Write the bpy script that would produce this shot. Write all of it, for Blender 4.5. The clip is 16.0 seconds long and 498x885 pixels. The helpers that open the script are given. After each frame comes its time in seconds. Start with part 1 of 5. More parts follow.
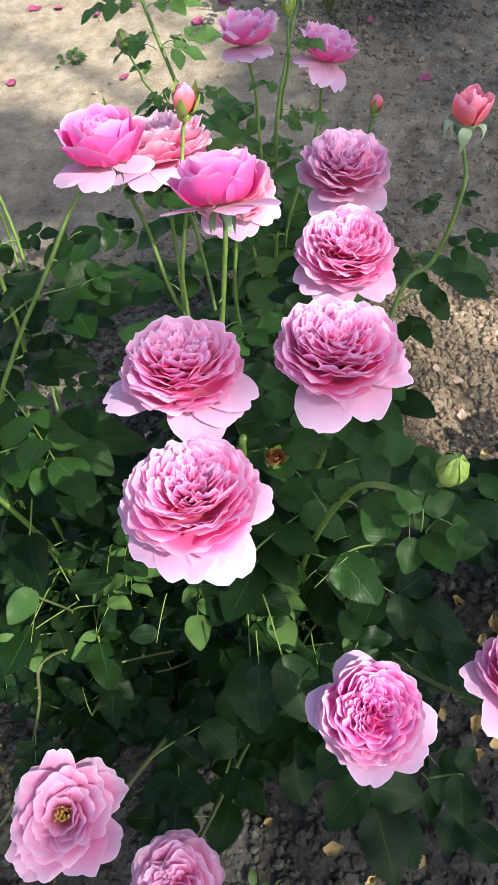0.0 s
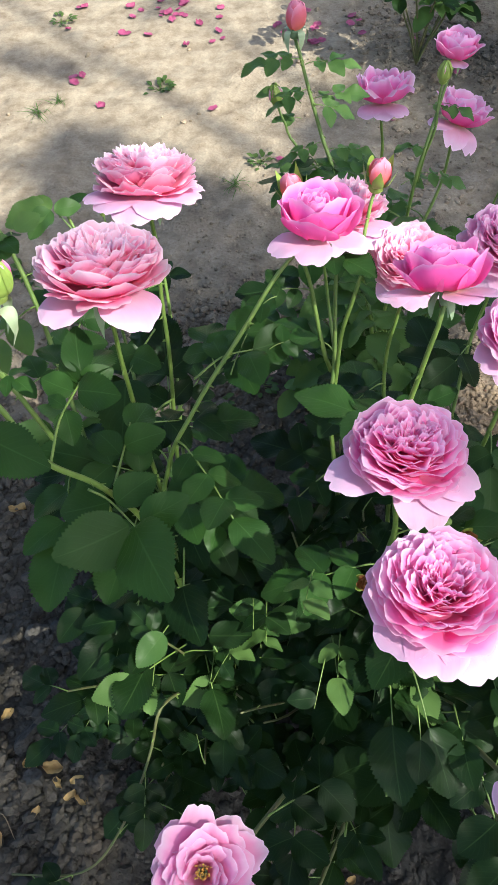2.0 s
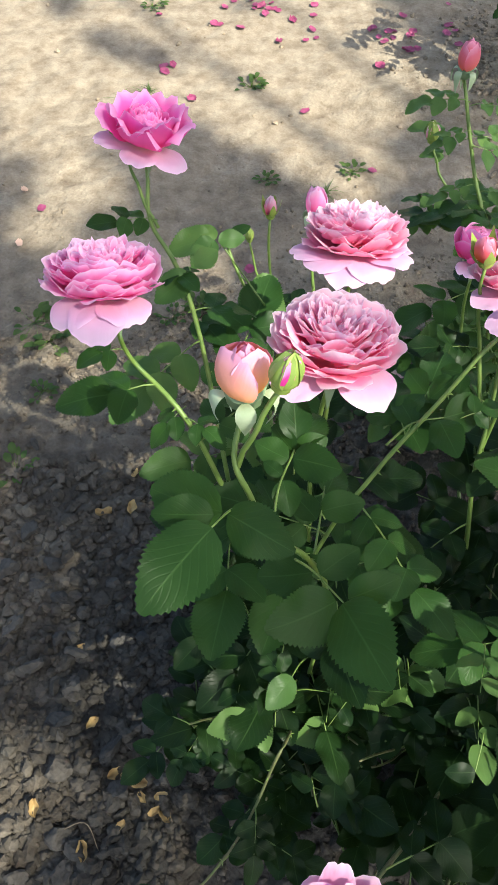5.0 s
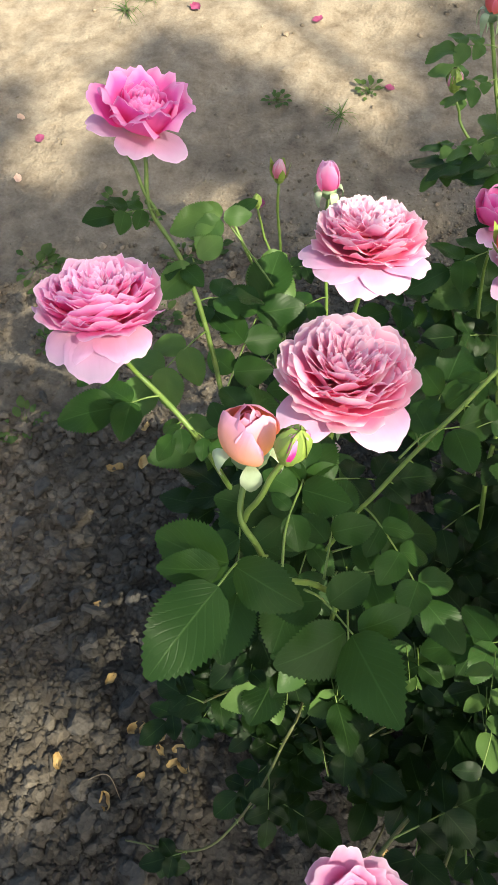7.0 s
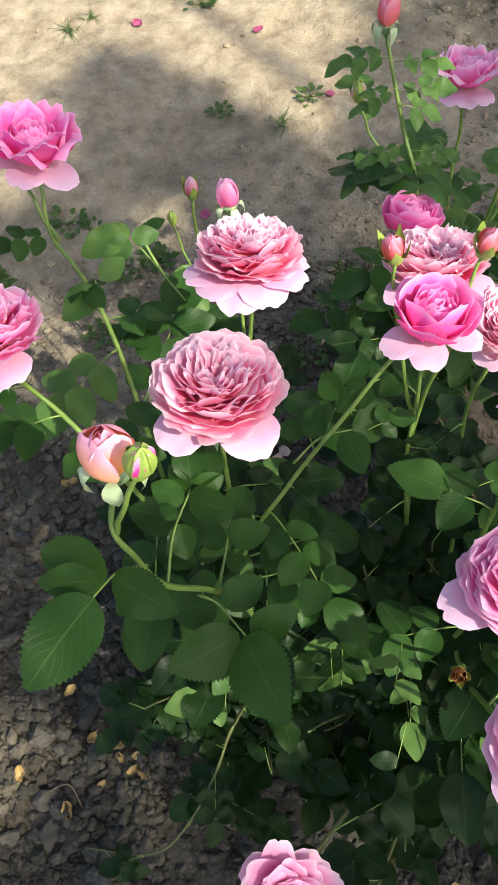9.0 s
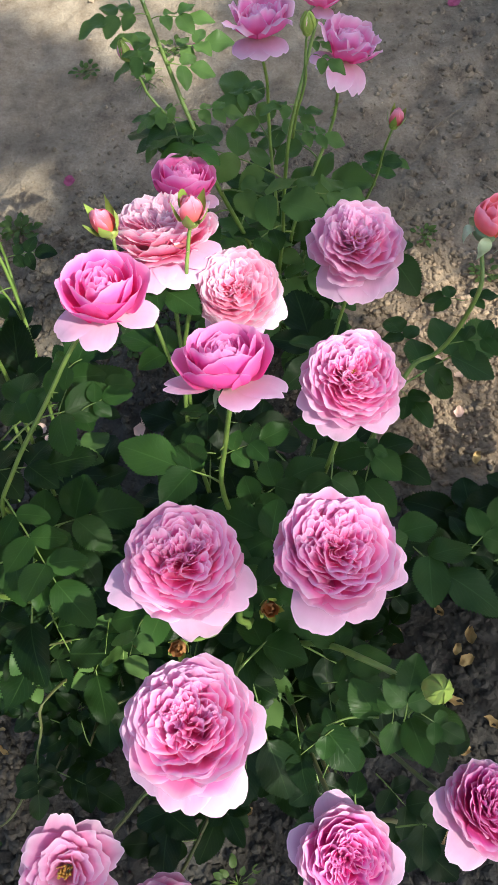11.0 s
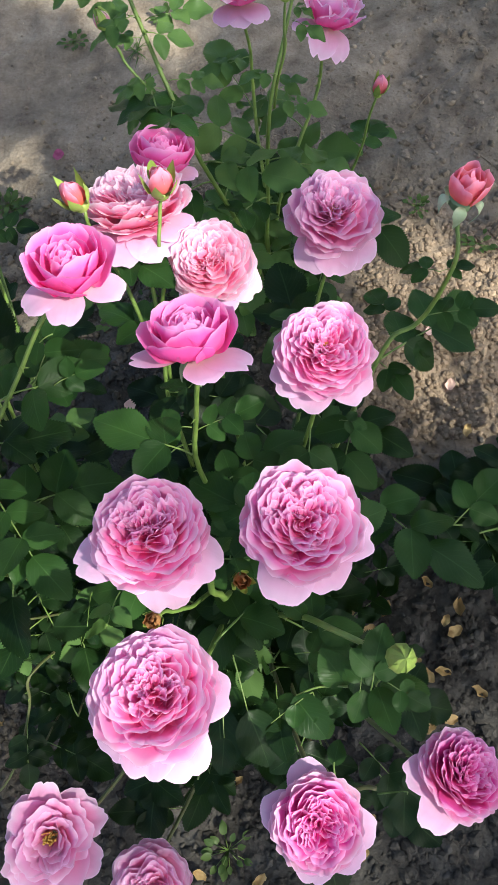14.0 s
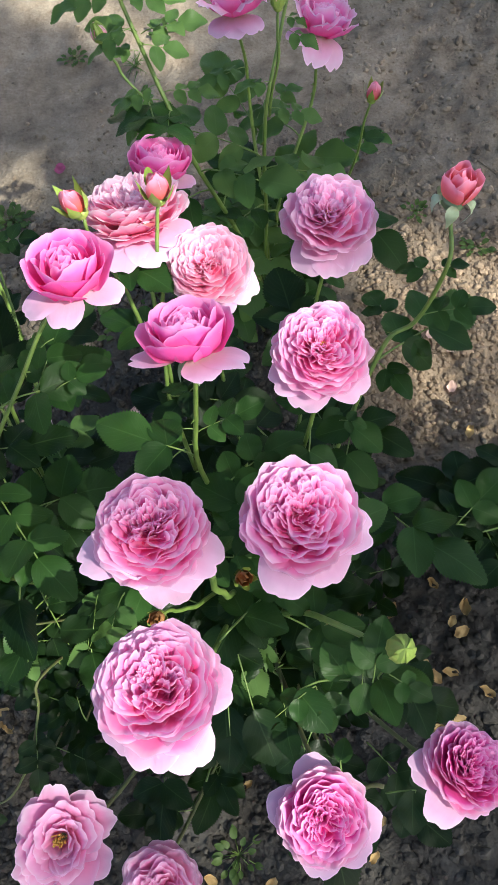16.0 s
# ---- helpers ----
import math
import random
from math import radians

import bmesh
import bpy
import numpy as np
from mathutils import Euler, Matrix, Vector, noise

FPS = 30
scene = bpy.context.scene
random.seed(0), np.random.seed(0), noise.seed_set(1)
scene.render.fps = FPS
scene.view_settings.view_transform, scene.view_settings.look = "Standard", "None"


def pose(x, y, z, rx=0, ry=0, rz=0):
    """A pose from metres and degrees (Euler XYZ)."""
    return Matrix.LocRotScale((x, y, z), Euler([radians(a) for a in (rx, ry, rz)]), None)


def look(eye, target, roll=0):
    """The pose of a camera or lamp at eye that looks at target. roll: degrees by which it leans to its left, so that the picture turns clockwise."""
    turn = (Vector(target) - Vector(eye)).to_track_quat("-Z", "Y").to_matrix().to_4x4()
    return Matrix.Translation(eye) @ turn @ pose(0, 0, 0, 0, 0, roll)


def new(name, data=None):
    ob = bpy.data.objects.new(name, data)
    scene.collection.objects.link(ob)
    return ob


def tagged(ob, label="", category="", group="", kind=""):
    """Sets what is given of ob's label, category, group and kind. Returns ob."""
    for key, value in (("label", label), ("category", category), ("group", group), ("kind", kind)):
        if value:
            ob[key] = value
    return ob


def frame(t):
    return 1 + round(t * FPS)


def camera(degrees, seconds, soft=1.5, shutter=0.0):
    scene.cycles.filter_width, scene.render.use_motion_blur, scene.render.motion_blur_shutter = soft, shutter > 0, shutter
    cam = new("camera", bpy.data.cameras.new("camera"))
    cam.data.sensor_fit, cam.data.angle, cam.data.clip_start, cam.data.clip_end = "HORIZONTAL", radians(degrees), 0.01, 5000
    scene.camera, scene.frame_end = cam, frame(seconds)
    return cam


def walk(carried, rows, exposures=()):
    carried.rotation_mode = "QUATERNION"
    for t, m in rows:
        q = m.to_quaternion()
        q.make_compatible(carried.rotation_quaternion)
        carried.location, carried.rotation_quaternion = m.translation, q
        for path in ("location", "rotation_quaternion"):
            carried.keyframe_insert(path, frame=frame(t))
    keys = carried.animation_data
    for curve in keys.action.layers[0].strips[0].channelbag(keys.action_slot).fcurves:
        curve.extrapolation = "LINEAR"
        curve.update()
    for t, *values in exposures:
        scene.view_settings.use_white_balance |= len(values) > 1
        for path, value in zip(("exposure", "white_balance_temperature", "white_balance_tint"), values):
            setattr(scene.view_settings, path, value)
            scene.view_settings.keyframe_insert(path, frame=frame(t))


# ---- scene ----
cam = camera(36.8, 16.0, soft=0.85)
PATH = [
    (0, (0.024, 0.015, 1.337), (-0.003, 1.129, -0.325), -7.4),
    (0.5, (0.001, 0.025, 1.348), (-0.03, 1.152, -0.303), -5.6),
    (1, (-0.044, 0.032, 1.359), (-0.059, 1.168, -0.287), -4.3),
    (1.5, (-0.096, 0.047, 1.365), (-0.123, 1.198, -0.27), -4.1),
    (2, (-0.151, 0.062, 1.38), (-0.184, 1.215, -0.255), -2.9),
    (2.5, (-0.195, 0.074, 1.387), (-0.224, 1.219, -0.253), -1.6),
    (2.7, (-0.211, 0.071, 1.389), (-0.239, 1.213, -0.253), -1.2),
    (3, (-0.229, 0.066, 1.392), (-0.26, 1.211, -0.248), -1.2),
    (3.5, (-0.273, 0.058, 1.394), (-0.342, 1.207, -0.242), -0.4),
    (4, (-0.301, 0.065, 1.4), (-0.369, 1.214, -0.235), 0.4),
    (4.5, (-0.32, 0.081, 1.424), (-0.369, 1.24, -0.205), 1.9),
    (5, (-0.335, 0.129, 1.419), (-0.385, 1.242, -0.242), 1.4),
    (5.2, (-0.338, 0.145, 1.425), (-0.391, 1.217, -0.263), 1.3),
    (7.3, (-0.335, 0.248, 1.455), (-0.41, 1.132, -0.338), -1.5),
    (7.5, (-0.33, 0.254, 1.455), (-0.407, 1.141, -0.335), -1.8),
    (8, (-0.312, 0.251, 1.461), (-0.398, 1.152, -0.322), -2.4),
    (8.5, (-0.283, 0.241, 1.476), (-0.36, 1.139, -0.31), -2.8),
    (9, (-0.239, 0.233, 1.482), (-0.299, 1.128, -0.306), -3.4),
    (9.5, (-0.165, 0.236, 1.486), (-0.198, 1.108, -0.314), -3.2),
    (10, (-0.077, 0.249, 1.483), (-0.113, 1.083, -0.334), -4.3),
    (10.2, (-0.043, 0.254, 1.481), (-0.092, 1.078, -0.341), -5.6),
    (12.3, (0.094, 0.246, 1.473), (0.063, 1.005, -0.377), -7.2),
    (12.5, (0.103, 0.246, 1.474), (0.071, 1.003, -0.377), -7.4),
    (13, (0.115, 0.251, 1.472), (0.091, 0.985, -0.389), -7.1),
    (13.5, (0.108, 0.247, 1.472), (0.054, 0.977, -0.39), -9.0),
    (14, (0.076, 0.247, 1.474), (0.014, 0.977, -0.387), -8.7),
    (14.5, (0.061, 0.245, 1.479), (-0.002, 0.99, -0.376), -8.4),
    (15, (0.051, 0.239, 1.477), (-0.013, 0.98, -0.379), -8.9),
    (15.5, (0.069, 0.238, 1.477), (-0.004, 0.986, -0.376), -10.1),
    (16, (0.083, 0.231, 1.479), (0.004, 0.99, -0.369), -10.8),
]
LIGHT = [(0, 1.02, 6250, -2), (1.5, 1.0, 6250, -3), (2.5, 1.06, 6200, -4), (5, 1.08, 6500, -4), (7.5, 1.1, 7300, -4), (9.0, 1.08, 7000, -5), (10, 0.92, 6700, -2), (12.5, 0.9, 6300, -2), (16, 0.91, 6300, -2)]
walk(cam, [(t, look(eye, target, roll)) for t, eye, target, roll in PATH], LIGHT)

# ---- world and sun ----
SUN_WAY = Vector((0.6, -0.47, 0.85)).normalized()
world = bpy.data.worlds.new("garden_sky")
scene.world = world
world.use_nodes = True
wn = world.node_tree
sky = wn.nodes.new("ShaderNodeTexSky")
sky.sky_type = "NISHITA"
sky.sun_disc = False
sky.air_density, sky.dust_density, sky.ozone_density = 0.85, 3.5, 0.75
sky.sun_elevation = math.asin(SUN_WAY.z)
sky.sun_rotation = math.atan2(SUN_WAY.x, SUN_WAY.y)
wn.nodes["Background"].inputs["Strength"].default_value = 0.145
wn.links.new(sky.outputs[0], wn.nodes["Background"].inputs["Color"])
sun = new("sun", bpy.data.lights.new("sun", "SUN"))
sun.data.energy = 4.6
sun.data.angle = radians(0.53)
sun.data.color = (1.0, 0.93, 0.82)
sun.matrix_world = look(SUN_WAY * 20, (0, 0, 0))
scene.cycles.max_bounces, scene.cycles.diffuse_bounces = 12, 7


# ---- materials ----
def material(name):
    m = bpy.data.materials.new(name)
    m.use_nodes = True
    t = m.node_tree
    return m, t, t.nodes["Principled BSDF"], t.nodes["Material Output"]


def node(t, kind, **inputs):
    n = t.nodes.new(kind)
    for k, v in inputs.items():
        n.inputs[k.replace("_", " ")].default_value = v
    return n


def ramp(t, fac, stops):
    n = t.nodes.new("ShaderNodeValToRGB")
    e = n.color_ramp.elements
    while len(e) < len(stops):
        e.new(0.5)
    for el, (p, c) in zip(e, stops):
        el.position, el.color = p, (*c, 1)
    t.links.new(fac, n.inputs[0])
    return n.outputs[0]


def mixed(t, fac, a, b, mode="MIX"):
    n = t.nodes.new("ShaderNodeMix")
    n.data_type, n.blend_type = "RGBA", mode
    for sock, v in ((n.inputs[0], fac), (n.inputs[6], a), (n.inputs[7], b)):
        if isinstance(v, bpy.types.NodeSocket):
            t.links.new(v, sock)
        else:
            sock.default_value = v if isinstance(v, float) else (*v, 1)
    return n.outputs[2]


def maths(t, op, a, b=0.0):
    n = t.nodes.new("ShaderNodeMath")
    n.operation = op
    for sock, v in ((n.inputs[0], a), (n.inputs[1], b)):
        if isinstance(v, bpy.types.NodeSocket):
            t.links.new(v, sock)
        else:
            sock.default_value = v
    return n.outputs[0]


def bumped(t, bsdf, height, strength, distance):
    n = node(t, "ShaderNodeBump", Strength=strength, Distance=distance)
    t.links.new(height, n.inputs["Height"])
    t.links.new(n.outputs[0], bsdf.inputs["Normal"])
    return n


def thin(t, bsdf, out, colour, share):
    """Lets light through a petal or a leaf."""
    tr = t.nodes.new("ShaderNodeBsdfTranslucent")
    t.links.new(colour, tr.inputs["Color"])
    mx = t.nodes.new("ShaderNodeMixShader")
    mx.inputs[0].default_value = share
    t.links.new(bsdf.outputs[0], mx.inputs[1])
    t.links.new(tr.outputs[0], mx.inputs[2])
    t.links.new(mx.outputs[0], out.inputs["Surface"])


def uv_split(t):
    uv = t.nodes.new("ShaderNodeUVMap")
    sp = t.nodes.new("ShaderNodeSeparateXYZ")
    t.links.new(uv.outputs[0], sp.inputs[0])
    return uv.outputs[0], sp.outputs[0], sp.outputs[1]


def petal_material(name, base, deep, mid, rim, share=0.5):
    m, t, b, out = material(name)
    uv, u, v = uv_split(t)
    away = maths(t, "ABSOLUTE", maths(t, "SUBTRACT", u, 0.5))
    margin = maths(t, "MULTIPLY", maths(t, "POWER", maths(t, "MULTIPLY", away, 2.0), 9.0), v)
    col = ramp(t, maths(t, "MAXIMUM", v, margin), [(0.0, base), (0.36, deep), (0.77, mid), (0.95, rim), (0.98, tuple(min(c * 1.14, 0.96) for c in rim))])
    info = t.nodes.new("ShaderNodeObjectInfo")
    sc = node(t, "ShaderNodeMapping", Scale=(26, 2.2, 1))
    t.links.new(uv, sc.inputs[0])
    n = node(t, "ShaderNodeTexNoise", Scale=1.0, Detail=3.0)
    t.links.new(sc.outputs[0], n.inputs[0])
    geo = t.nodes.new("ShaderNodeNewGeometry")
    blotch = node(t, "ShaderNodeTexNoise", Scale=55.0, Detail=2.0)
    t.links.new(geo.outputs["Position"], blotch.inputs[0])
    vein = ramp(t, n.outputs[0], [(0.3, (0.84, 0.72, 0.8)), (0.7, (1.0, 1.0, 1.0))])
    col = mixed(t, 0.13, col, vein, "MULTIPLY")
    col = mixed(t, maths(t, "MULTIPLY", info.outputs["Random"], 0.3), col, rim)
    spots = ramp(t, blotch.outputs[0], [(0.35, (0.9, 0.84, 0.88)), (0.65, (1.0, 1.0, 1.0))])
    col = mixed(t, 0.5, col, spots, "MULTIPLY")
    t.links.new(col, b.inputs["Base Color"])
    b.inputs["Roughness"].default_value = 0.55
    b.inputs["Specular IOR Level"].default_value = 0.1
    bumped(t, b, maths(t, "ADD", n.outputs[0], blotch.outputs[0]), 0.25, 0.0012)
    thin(t, b, out, col, share)
    return m


PINK = petal_material("pink_petal", (0.92, 0.3, 0.4), (0.93, 0.12, 0.47), (0.92, 0.31, 0.66), (0.92, 0.6, 0.82), 0.5)
ROSE = petal_material("rose_pink_petal", (0.9, 0.25, 0.33), (0.9, 0.06, 0.36), (0.91, 0.23, 0.58), (0.92, 0.59, 0.81), 0.55)
DEEP = petal_material("deep_pink_petal", (0.93, 0.34, 0.4), (0.9, 0.07, 0.4), (0.88, 0.14, 0.53), (0.9, 0.4, 0.72), 0.42)
PALE = petal_material("pale_pink_petal", (0.95, 0.46, 0.48), (0.94, 0.2, 0.44), (0.93, 0.42, 0.64), (0.93, 0.68, 0.8), 0.52)
LILAC = petal_material("faded_pink_petal", (0.92, 0.4, 0.48), (0.9, 0.26, 0.52), (0.9, 0.42, 0.7), (0.9, 0.61, 0.81))
CRIMSON = petal_material("crimson_pink_petal", (0.7, 0.08, 0.2), (0.72, 0.015, 0.26), (0.8, 0.07, 0.43), (0.88, 0.42, 0.73), 0.35)
GUARD = petal_material("blush_outer_petal", (0.77, 0.54, 0.42), (0.76, 0.39, 0.55), (0.76, 0.42, 0.66), (0.78, 0.53, 0.74), 0.3)
CORAL = petal_material("coral_petal", (0.82, 0.3, 0.06), (0.82, 0.16, 0.1), (0.82, 0.17, 0.24), (0.85, 0.36, 0.52), 0.35)
PEACH = petal_material("peach_petal", (0.95, 0.52, 0.0), (0.92, 0.4, 0.005), (0.9, 0.37, 0.25), (0.88, 0.42, 0.6), 0.12)


def leaf_material(name, dark, light, share):
    m, t, b, out = material(name)
    uv, u, v = uv_split(t)
    info = t.nodes.new("ShaderNodeObjectInfo")
    col = mixed(t, info.outputs["Random"], dark, light)
    geo = t.nodes.new("ShaderNodeNewGeometry")
    patch = node(t, "ShaderNodeTexNoise", Scale=38.0, Detail=3.0)
    t.links.new(geo.outputs["Position"], patch.inputs[0])
    col = mixed(t, 0.6, col, ramp(t, patch.outputs[0], [(0.3, (0.72, 0.75, 0.8)), (0.7, (1.0, 1.0, 0.95))]), "MULTIPLY")
    side = maths(t, "ABSOLUTE", maths(t, "SUBTRACT", u, 0.5))
    # side veins run from the midrib towards the tip
    run = maths(t, "SUBTRACT", maths(t, "MULTIPLY", v, 8.0), maths(t, "MULTIPLY", side, 7.0))
    veins = maths(t, "ABSOLUTE", maths(t, "SUBTRACT", maths(t, "FRACT", run), 0.5))
    rib = maths(t, "MINIMUM", maths(t, "MULTIPLY", side, 40.0), 1.0)
    both = maths(t, "MULTIPLY", rib, maths(t, "MINIMUM", maths(t, "MULTIPLY", veins, 7.0), 1.0))
    col = mixed(t, maths(t, "MULTIPLY", maths(t, "SUBTRACT", 1.0, both), 0.035), col, (0.14, 0.26, 0.08))
    col = mixed(t, maths(t, "MULTIPLY", maths(t, "SUBTRACT", 1.0, rib), 0.17), col, (0.13, 0.23, 0.07))
    t.links.new(col, b.inputs["Base Color"])
    dust = node(t, "ShaderNodeTexNoise", Scale=14.0, Detail=4.0)
    t.links.new(geo.outputs["Position"], dust.inputs[0])
    col = mixed(t, maths(t, "MULTIPLY", ramp(t, dust.outputs[0], [(0.5, (0.0, 0.0, 0.0)), (0.75, (1.0, 1.0, 1.0))]), 0.06), col, (0.1, 0.125, 0.085))
    t.links.new(col, b.inputs["Base Color"])
    rough = node(t, "ShaderNodeMapRange")
    rough.inputs["To Min"].default_value, rough.inputs["To Max"].default_value = 0.24, 0.52
    t.links.new(dust.outputs[0], rough.inputs["Value"])
    t.links.new(rough.outputs[0], b.inputs["Roughness"])
    b.inputs["Specular IOR Level"].default_value = 0.13
    fine = node(t, "ShaderNodeTexNoise", Scale=260.0, Detail=2.0)
    t.links.new(geo.outputs["Position"], fine.inputs[0])
    hgt = maths(t, "ADD", both, maths(t, "MULTIPLY", fine.outputs[0], 0.5))
    bumped(t, b, hgt, 0.2, 0.0008)
    glow = mixed(t, 0.55, col, (0.22, 0.42, 0.05))
    thin(t, b, out, glow, share)
    return m


# One leaf in three tones: depth shade and sun are put into the colours.
SHADE_LEAF = leaf_material("shaded_rose_leaf", (0.005, 0.0145, 0.0045), (0.014, 0.034, 0.0095), 0.12)
UPPER_LIT = leaf_material("lit_upper_rose_leaf", (0.014, 0.038, 0.01), (0.033, 0.078, 0.018), 0.2)
# Serves real young leaves and also paints sunlight on ordinary ones.
YOUNG_SUNLIT = leaf_material("young_sunlit_rose_leaf", (0.06, 0.12, 0.036), (0.11, 0.185, 0.055), 0.27)
WEED = leaf_material("weed_leaf", (0.05, 0.085, 0.03), (0.09, 0.13, 0.04), 0.25)


def plain_material(name, a, b2, scale, rough, bump, distance, detail=6.0):
    m, t, b, out = material(name)
    geo = t.nodes.new("ShaderNodeNewGeometry")
    n = node(t, "ShaderNodeTexNoise", Scale=scale, Detail=detail)
    t.links.new(geo.outputs["Position"], n.inputs[0])
    info = t.nodes.new("ShaderNodeObjectInfo")
    col = ramp(t, n.outputs[0], [(0.3, a), (0.7, b2)])
    col = mixed(t, maths(t, "MULTIPLY", info.outputs["Random"], 0.35), col, a)
    t.links.new(col, b.inputs["Base Color"])
    b.inputs["Roughness"].default_value = rough
    n2 = node(t, "ShaderNodeTexNoise", Scale=scale * 5, Detail=5.0)
    t.links.new(geo.outputs["Position"], n2.inputs[0])
    bumped(t, b, n2.outputs[0], bump, distance)
    return m


STEM = plain_material("green_stem", (0.1, 0.165, 0.034), (0.185, 0.26, 0.06), 60, 0.45, 0.2, 0.0005)
CANE = plain_material("brown_green_cane", (0.07, 0.1, 0.03), (0.13, 0.1, 0.05), 45, 0.6, 0.4, 0.001)
SEPAL = plain_material("grey_green_sepal", (0.16, 0.24, 0.12), (0.26, 0.34, 0.2), 70, 0.6, 0.2, 0.0005)
PALEGREEN = plain_material("pale_green_sepal", (0.3, 0.38, 0.22), (0.48, 0.54, 0.38), 70, 0.6, 0.2, 0.0005)
BUDGREEN = plain_material("lime_bud", (0.19, 0.28, 0.05), (0.32, 0.4, 0.095), 60, 0.5, 0.2, 0.0005)
ANTHER = plain_material("golden_stamen", (0.45, 0.22, 0.04), (0.75, 0.5, 0.12), 300, 0.7, 0.5, 0.001)
DRY = plain_material("dry_leaf", (0.24, 0.14, 0.05), (0.56, 0.4, 0.18), 50, 0.7, 0.5, 0.001)
WITHER = plain_material("withered_brown", (0.26, 0.1, 0.03), (0.48, 0.24, 0.1), 120, 0.7, 0.5, 0.001)
FALLEN = plain_material("fallen_petal", (0.2, 0.02, 0.075), (0.4, 0.085, 0.19), 60, 0.6, 0.3, 0.0006)
TWIG = plain_material("dry_twig", (0.14, 0.1, 0.07), (0.26, 0.2, 0.14), 90, 0.8, 0.5, 0.001)
BARK = plain_material("tree_bark", (0.07, 0.05, 0.035), (0.18, 0.14, 0.1), 9, 0.9, 1.0, 0.02)
TREELEAF = plain_material("tree_leaf", (0.04, 0.08, 0.02), (0.07, 0.13, 0.03), 3, 0.6, 0.1, 0.001)


def soil_material(name, damp, crumb=False):
    m, t, b, out = material(name)
    geo = t.nodes.new("ShaderNodeNewGeometry")
    pos = geo.outputs["Position"]
    big = node(t, "ShaderNodeTexNoise", Scale=2.3, Detail=4.0)
    midn = node(t, "ShaderNodeTexNoise", Scale=17.0, Detail=8.0, Roughness=0.65)
    fine = node(t, "ShaderNodeTexNoise", Scale=140.0, Detail=6.0, Roughness=0.7)
    grit = node(t, "ShaderNodeTexVoronoi", Scale=95.0)
    for n in (big, midn, fine, grit):
        t.links.new(pos, n.inputs["Vector"])
    col = ramp(t, midn.outputs[0], [(0.28, (0.16, 0.124, 0.1)), (0.5, (0.262, 0.218, 0.184)), (0.72, (0.355, 0.306, 0.264))])
    col = mixed(t, 0.55, col, ramp(t, fine.outputs[0], [(0.3, (0.6, 0.58, 0.56)), (0.7, (1.0, 1.0, 1.0))]), "MULTIPLY")
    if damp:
        # damp, dug soil round the bushes, its tint blued to stand for sky shade
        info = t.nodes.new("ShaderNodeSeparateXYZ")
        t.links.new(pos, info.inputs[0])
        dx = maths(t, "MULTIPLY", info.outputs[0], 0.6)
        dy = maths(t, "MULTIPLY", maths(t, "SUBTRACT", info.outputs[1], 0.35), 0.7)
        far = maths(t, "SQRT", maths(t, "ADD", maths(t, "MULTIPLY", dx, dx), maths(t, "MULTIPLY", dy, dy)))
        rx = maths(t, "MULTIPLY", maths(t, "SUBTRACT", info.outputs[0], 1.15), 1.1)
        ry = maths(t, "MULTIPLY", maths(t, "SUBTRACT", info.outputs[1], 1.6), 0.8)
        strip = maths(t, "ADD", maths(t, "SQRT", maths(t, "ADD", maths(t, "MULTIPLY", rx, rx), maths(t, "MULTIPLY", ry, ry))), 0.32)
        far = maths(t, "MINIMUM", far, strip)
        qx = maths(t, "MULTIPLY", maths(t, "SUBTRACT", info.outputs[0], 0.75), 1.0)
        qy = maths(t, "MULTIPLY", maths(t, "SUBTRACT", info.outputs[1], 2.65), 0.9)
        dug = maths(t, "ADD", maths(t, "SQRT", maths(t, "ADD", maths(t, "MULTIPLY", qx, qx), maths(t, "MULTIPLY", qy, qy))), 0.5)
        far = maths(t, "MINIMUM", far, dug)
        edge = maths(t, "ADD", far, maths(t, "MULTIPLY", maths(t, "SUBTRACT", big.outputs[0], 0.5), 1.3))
        wet_shade = ramp(t, maths(t, "MULTIPLY", edge, 0.5), [(0.2, (0.27, 0.292, 0.32)), (0.6, (1.16, 1.11, 1.02))])
        col = mixed(t, 1.0, col, wet_shade, "MULTIPLY")
        # brown soil beside the bushes, painted lighter as a patch of sun
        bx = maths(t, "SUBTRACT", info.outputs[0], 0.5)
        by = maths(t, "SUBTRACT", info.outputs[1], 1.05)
        sun_patch = maths(t, "ADD", maths(t, "SQRT", maths(t, "ADD", maths(t, "MULTIPLY", bx, bx), maths(t, "MULTIPLY", by, by))), maths(t, "MULTIPLY", maths(t, "SUBTRACT", midn.outputs[0], 0.5), 0.3))
        col = mixed(t, ramp(t, sun_patch, [(0.2, (0.75, 0.75, 0.75)), (0.42, (0.0, 0.0, 0.0))]), col, (0.32, 0.235, 0.17))
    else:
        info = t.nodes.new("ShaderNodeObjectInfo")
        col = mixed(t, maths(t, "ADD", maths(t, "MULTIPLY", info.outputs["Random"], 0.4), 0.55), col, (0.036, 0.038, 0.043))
    if crumb:
        col = mixed(t, 1.0, col, ramp(t, geo.outputs["Random Per Island"], [(0.0, (0.7, 0.69, 0.68)), (1.0, (1.4, 1.37, 1.33))]), "MULTIPLY")
    t.links.new(col, b.inputs["Base Color"])
    b.inputs["Roughness"].default_value = 0.95
    b.inputs["Specular IOR Level"].default_value = 0.15
    hgt = maths(t, "ADD", maths(t, "MULTIPLY", midn.outputs[0], 1.2), maths(t, "ADD", maths(t, "MULTIPLY", fine.outputs[0], 0.5), maths(t, "MULTIPLY", grit.outputs[0], 0.4)))
